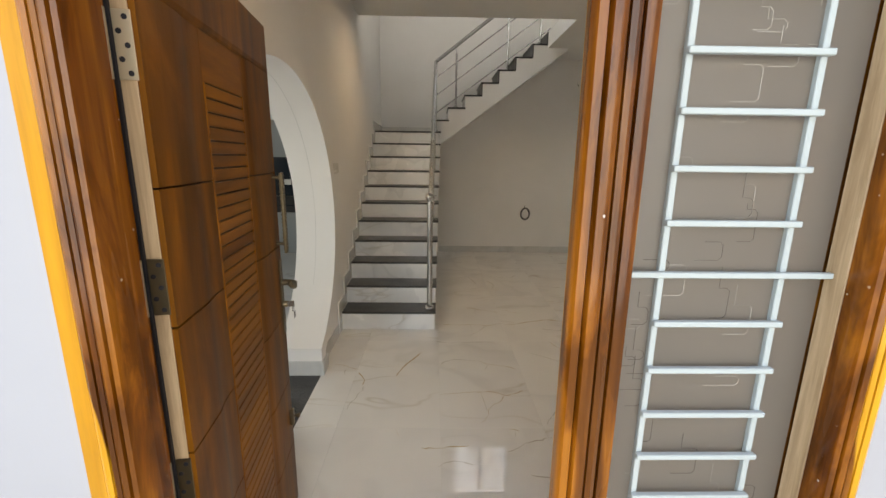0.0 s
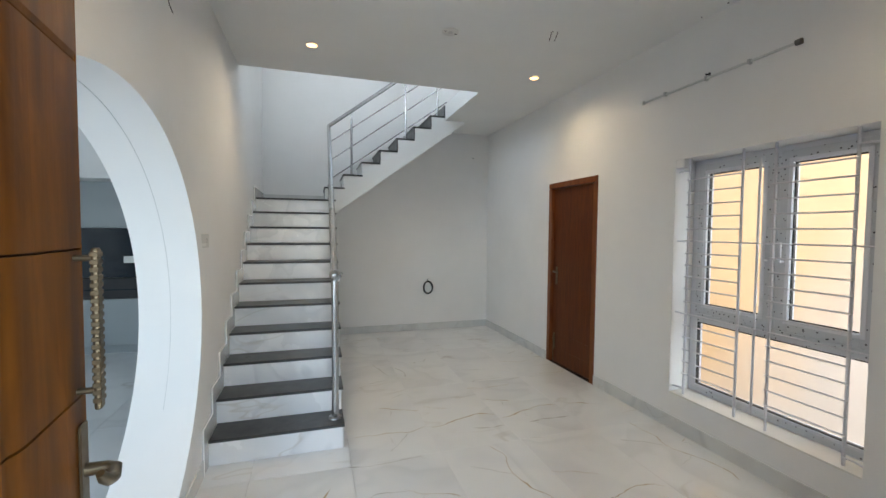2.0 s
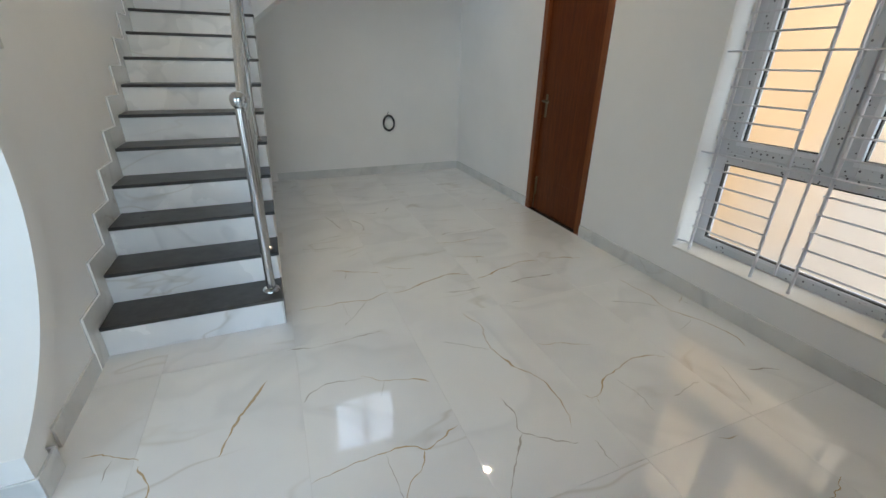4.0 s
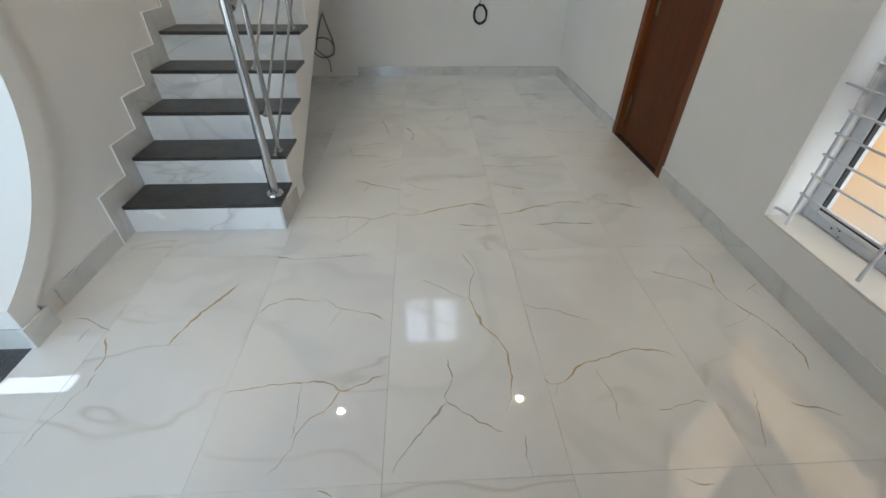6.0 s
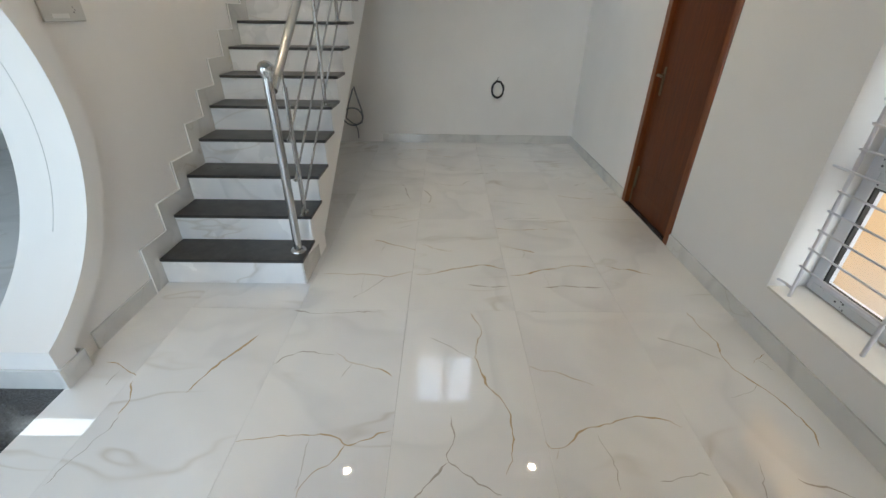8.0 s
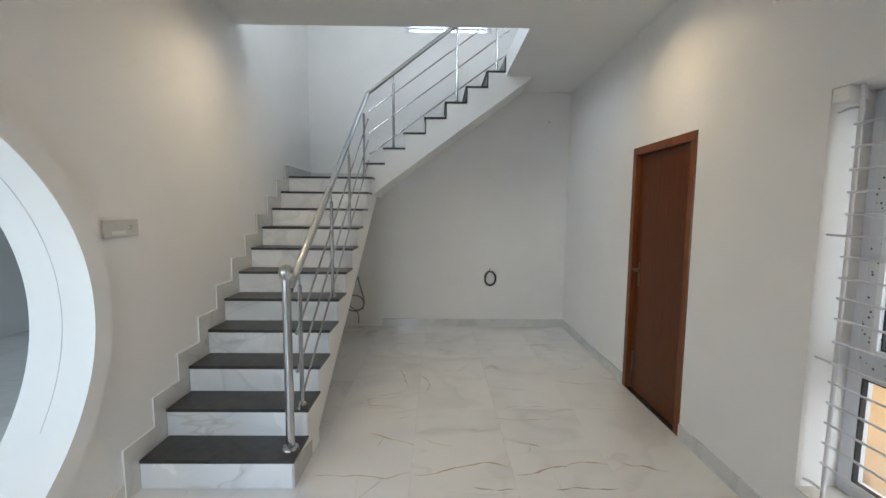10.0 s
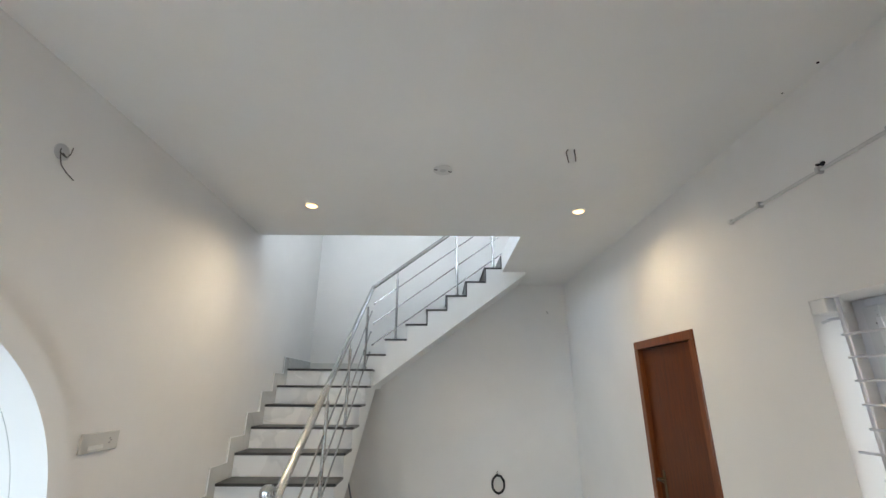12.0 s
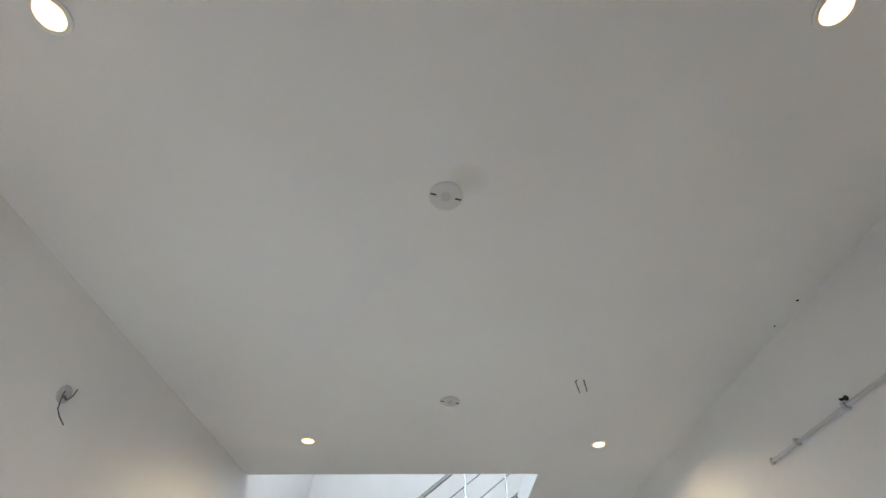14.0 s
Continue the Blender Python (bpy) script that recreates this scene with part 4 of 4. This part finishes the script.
cd = thing("conduit", (XR, 5.40, 2.556), "thin grey wall-mounted conduit pipe", "pipe")
part("pipe", sweep([(-0.010, 0.565, -0.005), (-0.010, -0.56, 0.003)], 0.008, 12), GREYPL, cd, smooth=True)
part("end_cap", lathe([(0.015, 0), (0.015, 0.018), (0.010, 0.02)], (-0.011, 0.565, -0.005), (0, 1, 0), 14), PLASTIC, cd, smooth=True)
part("end_cap", lathe([(0.017, 0), (0.017, 0.03)], (-0.013, -0.56, 0.003), (0, -1, 0), 14), WIREM, cd, smooth=True)
for y in (0.35, 0.0, -0.3):
    part("clip", box(-0.027, 0.0, y - 0.008, y + 0.008, -0.02 + 0.004, 0.012, 0.001), GREYPL2, cd)
fx = thing("wall_anchor", (XR, 5.388, 2.581), "dark open wall anchor hole", "fixing")
part("plug", lathe([(0.011, 0), (0.011, -0.004), (0.004, -0.005)], (0, 0, 0), (1, 0, 0), 12), DARKGAP, fx, smooth=True)
part("screw", lathe([(0.006, 0), (0.006, -0.012), (0.002, -0.014)], (0, 0.018, 0.003), (1, 0, 0), 10), DARKGAP, fx, smooth=True)
for y, r in ((5.228, 0.006), (5.42, 0.004)):
    hk = thing("ceiling_hook_hole", (XR - 0.05, y, ZC), "tiny dark drilled hole in the ceiling", "fixing")
    part("plug", lathe([(r, 0), (r, -0.003), (r * 0.4, -0.004)], (0, 0, 0), (0, 0, 1), 10), DARKGAP, hk, smooth=True)

sw = thing("switch_plate", (0.0, 5.997, 1.415), "white wall switch plate with one socket", "switch")
part("plate", box(0.0, 0.012, -0.115, 0.115, -0.043, 0.043, 0.004, seg=2), SWITCHP, sw)
part("switch_strip", box(0.0125, 0.0155, -0.075, 0.02, -0.03, -0.012, 0.001), PLASTIC, sw)
for y, z in ((0.055, 0.012), (0.055, -0.008), (0.065, 0.002)):
    part("socket_hole", lathe([(0.003, 0.012), (0.003, 0.0128)], (0, y, z), (1, 0, 0), 10), DARKGAP, sw, smooth=True)

# coil of cable and hose at the back wall
cc = thing("cable_coil", (2.285, YB, 0.64), "small coil of black cable hanging on the wall", "cable")
bm = bmesh.new()
rnd = random.Random(2)
pts = []
for k in range(97):
    a = math.pi / 2 + k * 2 * math.pi / 24
    rr = 0.068 + rnd.uniform(-0.005, 0.005)
    pts.append((rr * math.cos(a), -0.014 - 0.0035 * (k // 24), rr * 1.32 * math.sin(a)))
sweep(pts, 0.0095, 6, bm)
part("loops", bm, BLACK, cc, smooth=True)
part("tail", sweep([(0.0, -0.0005, 0.13), (-0.012, -0.02, 0.118), (-0.005, -0.02, 0.09), (0.02, -0.02, 0.08)], 0.004, 6), BLACK, cc, smooth=True)

hs = thing("hose", (0.579, YB, 0.45), "thin grey pipe loop hanging from a wall outlet", "hose")
part("outlet", box(-0.045, 0.045, -0.008, 0, 0.17, 0.23, 0.002), PLASTIC, hs)
pts = [(0.0, -0.01, 0.20), (0.035, -0.03, 0.08), (0.075, -0.03, -0.06), (0.086, -0.03, -0.14)]
pts += [(-0.034 + 0.12 * math.cos(a), -0.035 - 0.001 * i, -0.14 - 0.105 * math.sin(a)) for i, a in enumerate([k * math.pi / 10 for k in range(1, 21)])]
pts += [(0.07, -0.04, -0.21), (-0.02, -0.04, -0.24), (-0.12, -0.03, -0.16), (-0.07, -0.03, 0.02), (-0.012, -0.012, 0.18)]
part("pipe", sweep(pts, 0.009, 8), HOSEM, hs, smooth=True)
part("tail", sweep([(-0.02, -0.03, -0.22), (0.012, -0.035, -0.30), (0.015, -0.035, -0.40)], 0.007, 8), HOSEM, hs, smooth=True)
jt = thing("wall_joint_mark", (2.98, YB, 2.61), "small grey wire end on the back wall", "wire")
part("wire_end", sweep([(0, 0, 0.02), (0.01, -0.008, 0.0), (0.02, -0.006, -0.015)], 0.003, 6), WIREM, jt, smooth=True)

# unseen glowing panel, assumed from a bright patch mirrored in the floor
sl = thing("side_room_light", (-2.97, 7.22, ZC), "long flat glowing white ceiling panel, unseen, added for its floor reflection", "ceiling light")
part("light_frame", box(-0.43, 0.43, -0.13, 0.13, -0.020, 0.0, 0.004), PLASTIC, sl)
part("diffuser", box(-0.415, 0.415, -0.115, 0.115, -0.0225, -0.0202, 0.001), COOL, sl)

# side room counter seen through the arch
kb = thing("side_room_panel", (-1.8, 9.0, 0.66), "dark navy glossy wall panel with a shelf line", "panel")
part("panel", box(-1.55, 1.54, -0.035, 0.0, 0.25, 0.83, 0.004), CABINET, kb)
part("lower_panel", box(-1.55, 1.54, -0.06, 0.0, 0.0, 0.245, 0.004), BLACK, kb)
part("shelf_edge", box(-1.55, 1.54, -0.065, -0.0605, 0.10, 0.112), CABINET, kb)
part("socket_plate", box(0.30, 0.44, -0.048, -0.0355, 0.42, 0.50, 0.003), PLASTIC, kb, "white socket plate")
kc = thing("side_room_cabinet", (-1.8, 9.0, 0.0), "plain grey-green low cabinet", "cabinet")
part("body", box(-1.55, 1.54, -0.05, 0.0, 0.1, 0.655, 0.004), GREYWALL, kc)

# ---- skirting ----
bm = box(width_at(9.3) + 0.0, XR - 0.012, YB - 0.012, YB, 0, 0.1, 0.001)
mesh_object("baseboard", bm, SKIRT, kind="structure", label="marble skirting along the back wall")
mesh_object("baseboard", box(XR - 0.011, XR, DOOR_Y1 + 0.002, YB, 0, 0.1, 0.001), SKIRT, kind="structure")
mesh_object("baseboard", box(XR - 0.011, XR, YE, DOOR_Y0 - 0.002, 0, 0.1, 0.001), SKIRT, kind="structure")
mesh_object("baseboard", box(0.0, 0.011, YC + 0.66, ST_Y - 0.12, 0, 0.1, 0.001), SKIRT, kind="structure")
bm = box(0.0455, 0.056, YC + 0.425, YC + 0.545, 0, 0.105, 0.001)
box(0.0, 0.0555, YC + 0.545, YC + 0.556, 0, 0.105, 0.001, bm=bm)
box(-WT, 0.0555, YC + 0.414, YC + 0.4245, 0, 0.105, 0.001, bm=bm)
mesh_object("baseboard", bm, SKIRT, kind="structure", label="marble skirting round the arch foot")
bm = box(0.0455, 0.056, YC - 0.545, YC - 0.425, 0, 0.105, 0.001)
box(-WT, 0.0555, YC - 0.4245, YC - 0.414, 0, 0.105, 0.001, bm=bm)
mesh_object("baseboard", bm, SKIRT, kind="structure")

# ---- floor veins ----
floor = tagged(new("floor"), "polished white marble-look floor tiles with brown veins", kind="structure")


def vein(pts, width, seed, mat):
    rnd = random.Random(seed)
    line = []
    full = [pts[0]] + list(pts) + [pts[-1]]
    off = rnd.uniform(0, 90)
    for p0, p1, p2, p3 in zip(full, full[1:], full[2:], full[3:]):
        n = max(int(math.hypot(p2[0] - p1[0], p2[1] - p1[1]) / 0.012), 3)
        for k in range(n):
            f = k / n
            c = [0.5 * (2 * b + (c2 - a) * f + (2 * a - 5 * b + 4 * c2 - d) * f * f + (3 * b - a - 3 * c2 + d) * f ** 3) for a, b, c2, d in zip(p0, p1, p2, p3)]
            w = noise.noise_vector(Vector((c[0] * 7, c[1] * 7, off))) * 0.022 + noise.noise_vector(Vector((c[0] * 30, c[1] * 30, off))) * 0.011
            line.append((c[0] + w.x, c[1] + w.y))
    bm = bmesh.new()
    last = None
    n = len(line)
    ph = rnd.uniform(0, 6)
    for i, (x, y) in enumerate(line):
        a, b = line[max(i - 1, 0)], line[min(i + 1, n - 1)]
        d = Vector((b[0] - a[0], b[1] - a[1], 0)).normalized()
        s = Vector((-d.y, d.x, 0))
        w = width * (0.18 + 0.82 * abs(noise.noise(Vector((ph * 9, i * 0.11, 0)))) * 1.8) * min(1, (i + 0.3) / 4, (n - i - 0.3) / 4) * rnd.uniform(0.7, 1.2)
        p = Vector((x, y, 0.0022))
        pair = (bm.verts.new(p + s * w), bm.verts.new(p - s * w))
        if last:
            bm.faces.new((last[0], last[1], pair[1], pair[0]))
        last = pair
    return part("vein", bm, mat, floor)


# long brown veins of the tile rows, near to far
BROWN = [
    (0.0058, [(1.82, 5.77), (1.85, 5.60), (1.81, 5.41), (1.88, 5.21), (1.94, 5.03), (1.88, 4.83)]),
    (0.0052, [(0.88, 4.96), (1.20, 4.99), (1.30, 4.95), (1.46, 5.02)]), (0.0045, [(1.30, 4.95), (1.19, 4.81), (1.11, 4.64)]),
    (0.0055, [(2.05, 4.98), (2.10, 4.95), (2.25, 5.03), (2.45, 5.09), (2.62, 5.04)]), (0.0030, [(2.10, 4.95), (2.07, 4.90)]),
    (0.0055, [(1.14, 5.44), (1.22, 5.38), (1.28, 5.36), (1.44, 5.28)]), (0.0060, [(0.72, 5.56), (0.64, 5.40), (0.58, 5.28), (0.55, 5.18)]),
    (0.0058, [(3.01, 5.78), (3.03, 5.55), (3.00, 5.40), (3.09, 5.21), (3.13, 5.04), (3.09, 4.94)]), (0.0048, [(2.06, 5.36), (2.18, 5.32), (2.33, 5.25)]),
]
BROWN += [
    (0.0048, [(0.09, 5.37), (0.23, 5.30), (0.29, 5.28)]), (0.0055, [(0.29, 5.25), (0.34, 5.12), (0.36, 5.07)]),
    (0.0080, [(0.92, 6.12), (1.19, 6.13), (1.32, 6.10), (1.47, 6.17)]), (0.0080, [(1.48, 6.12), (1.66, 6.17), (1.90, 6.24), (2.07, 6.19)]),
    (0.0075, [(2.07, 6.12), (2.30, 6.20), (2.47, 6.25), (2.65, 6.24)]), (0.0065, [(2.71, 6.26), (2.97, 6.16)]),
    (0.0065, [(1.17, 6.57), (1.34, 6.50), (1.47, 6.43)]), (0.0060, [(1.50, 6.51), (1.72, 6.42)]), (0.0060, [(2.08, 6.51), (2.29, 6.41)]),
    (0.0055, [(0.62, 4.61), (0.64, 4.54)]), (0.0045, [(1.26, 4.60), (1.32, 4.58)]), (0.0045, [(2.39, 4.60), (2.50, 4.57)]), (0.0050, [(3.12, 5.40), (3.23, 5.46)]),
]
GREY = [
    (0.0042, [(1.68, 5.08), (1.70, 4.98), (1.69, 4.88), (1.79, 4.82), (1.87, 4.76)]), (0.0045, [(1.69, 4.88), (1.59, 4.78), (1.49, 4.64)]),
    (0.0038, [(1.91, 4.76), (1.94, 4.61)]), (0.0045, [(0.36, 5.07), (0.35, 4.95), (0.29, 4.77)]), (0.0040, [(1.58, 5.55), (1.72, 5.46), (1.81, 5.41)]),
    (0.0045, [(2.75, 5.57), (2.91, 5.48), (3.00, 5.41)]), (0.0050, [(1.14, 5.87), (1.20, 5.96), (1.31, 6.10)]), (0.0050, [(1.81, 6.02), (2.05, 6.01)]),
    (0.0055, [(2.25, 6.00), (2.45, 6.02), (2.63, 6.01)]), (0.0045, [(2.42, 4.82), (2.55, 4.84), (2.63, 4.84)]), (0.0045, [(0.83, 5.75), (1.05, 5.73), (1.33, 5.75)]),
]
GREY += [
    (0.0045, [(2.70, 4.67), (2.78, 4.78), (2.82, 4.90)]), (0.0045, [(2.91, 4.83), (3.08, 4.76)]), (0.0030, [(0.88, 5.36), (0.96, 5.44), (1.15, 5.44)]),
    (0.0048, [(1.25, 7.72), (1.32, 7.51), (1.37, 7.34)]), (0.0048, [(1.48, 7.55), (1.56, 7.37), (1.52, 7.25)]), (0.0045, [(1.84, 7.71), (1.91, 7.82)]),
    (0.0045, [(2.08, 7.33), (2.40, 7.25)]), (0.0040, [(2.10, 5.77), (2.25, 5.76)]), (0.0040, [(2.90, 7.70), (3.05, 7.80)]),
]
for i, (w, v) in enumerate(BROWN):
    vein(v, w * 0.95, i, VEIN)
    (ax, ay), (bx, by) = v[0], v[-1]
    f = 0.3 + 0.4 * ((i * 7) % 5) / 5
    mx, my = ax + (bx - ax) * f, ay + (by - ay) * f
    if i % 2:
        vein([(mx, my), (mx + (by - ay) * 0.22, my - (bx - ax) * 0.3 - 0.05)], 0.0022, 200 + i, VEIN_GREY)
for i, (w, v) in enumerate(GREY):
    vein(v, w, 50 + i, VEIN_GREY)
rnd = random.Random(77)
for i in range(30):
    x, y = rnd.uniform(0.95, 3.1), rnd.uniform(6.7, 9.0)
    if i > 23:
        x, y = rnd.uniform(0.3, 3.1), rnd.uniform(3.4, 4.5)
    a = rnd.uniform(-0.5, 0.9)
    L = rnd.uniform(0.12, 0.45)
    q = (x + L * math.cos(a), y + L * math.sin(a) * 0.6)
    vein([(x, y), ((x + q[0]) / 2, (y + q[1]) / 2 + rnd.uniform(-0.05, 0.05)), q], 0.0042, 90 + i, VEIN if i % 3 == 0 else VEIN_GREY)

# ---- floor tiles ----
TX, TY, J = 0.593, 1.16, 0.00045
for i in range(-1, 7):
    for k in range(-2, 5):
        x0, x1 = 0.275 + (i - 1) * TX + J, 0.275 + i * TX - J
        y0, y1 = 4.615 + k * TY + J, 4.615 + (k + 1) * TY - J
        x0, x1, y0, y1 = max(x0, 0.0), min(x1, XR), max(y0, 3.17), min(y1, YB)
        if x1 - x0 < 0.02 or y1 - y0 < 0.02:
            continue
        part("tile", box(x0, x1, y0, y1, -0.0118, 0.0018, 0.0003), TILE, floor)
side_floor = tagged(new("side_room_floor"), "pale polished tiles of the side room", kind="structure")
for i in range(5):
    for k in range(5):
        part("tile", box(-3.4 + i * 0.626, -3.4 + i * 0.626 + 0.624, 3.3 + k * TY, min(3.3 + k * TY + TY - 0.002, 9.0), -0.0118, 0.0018, 0.0006), TILE, side_floor)
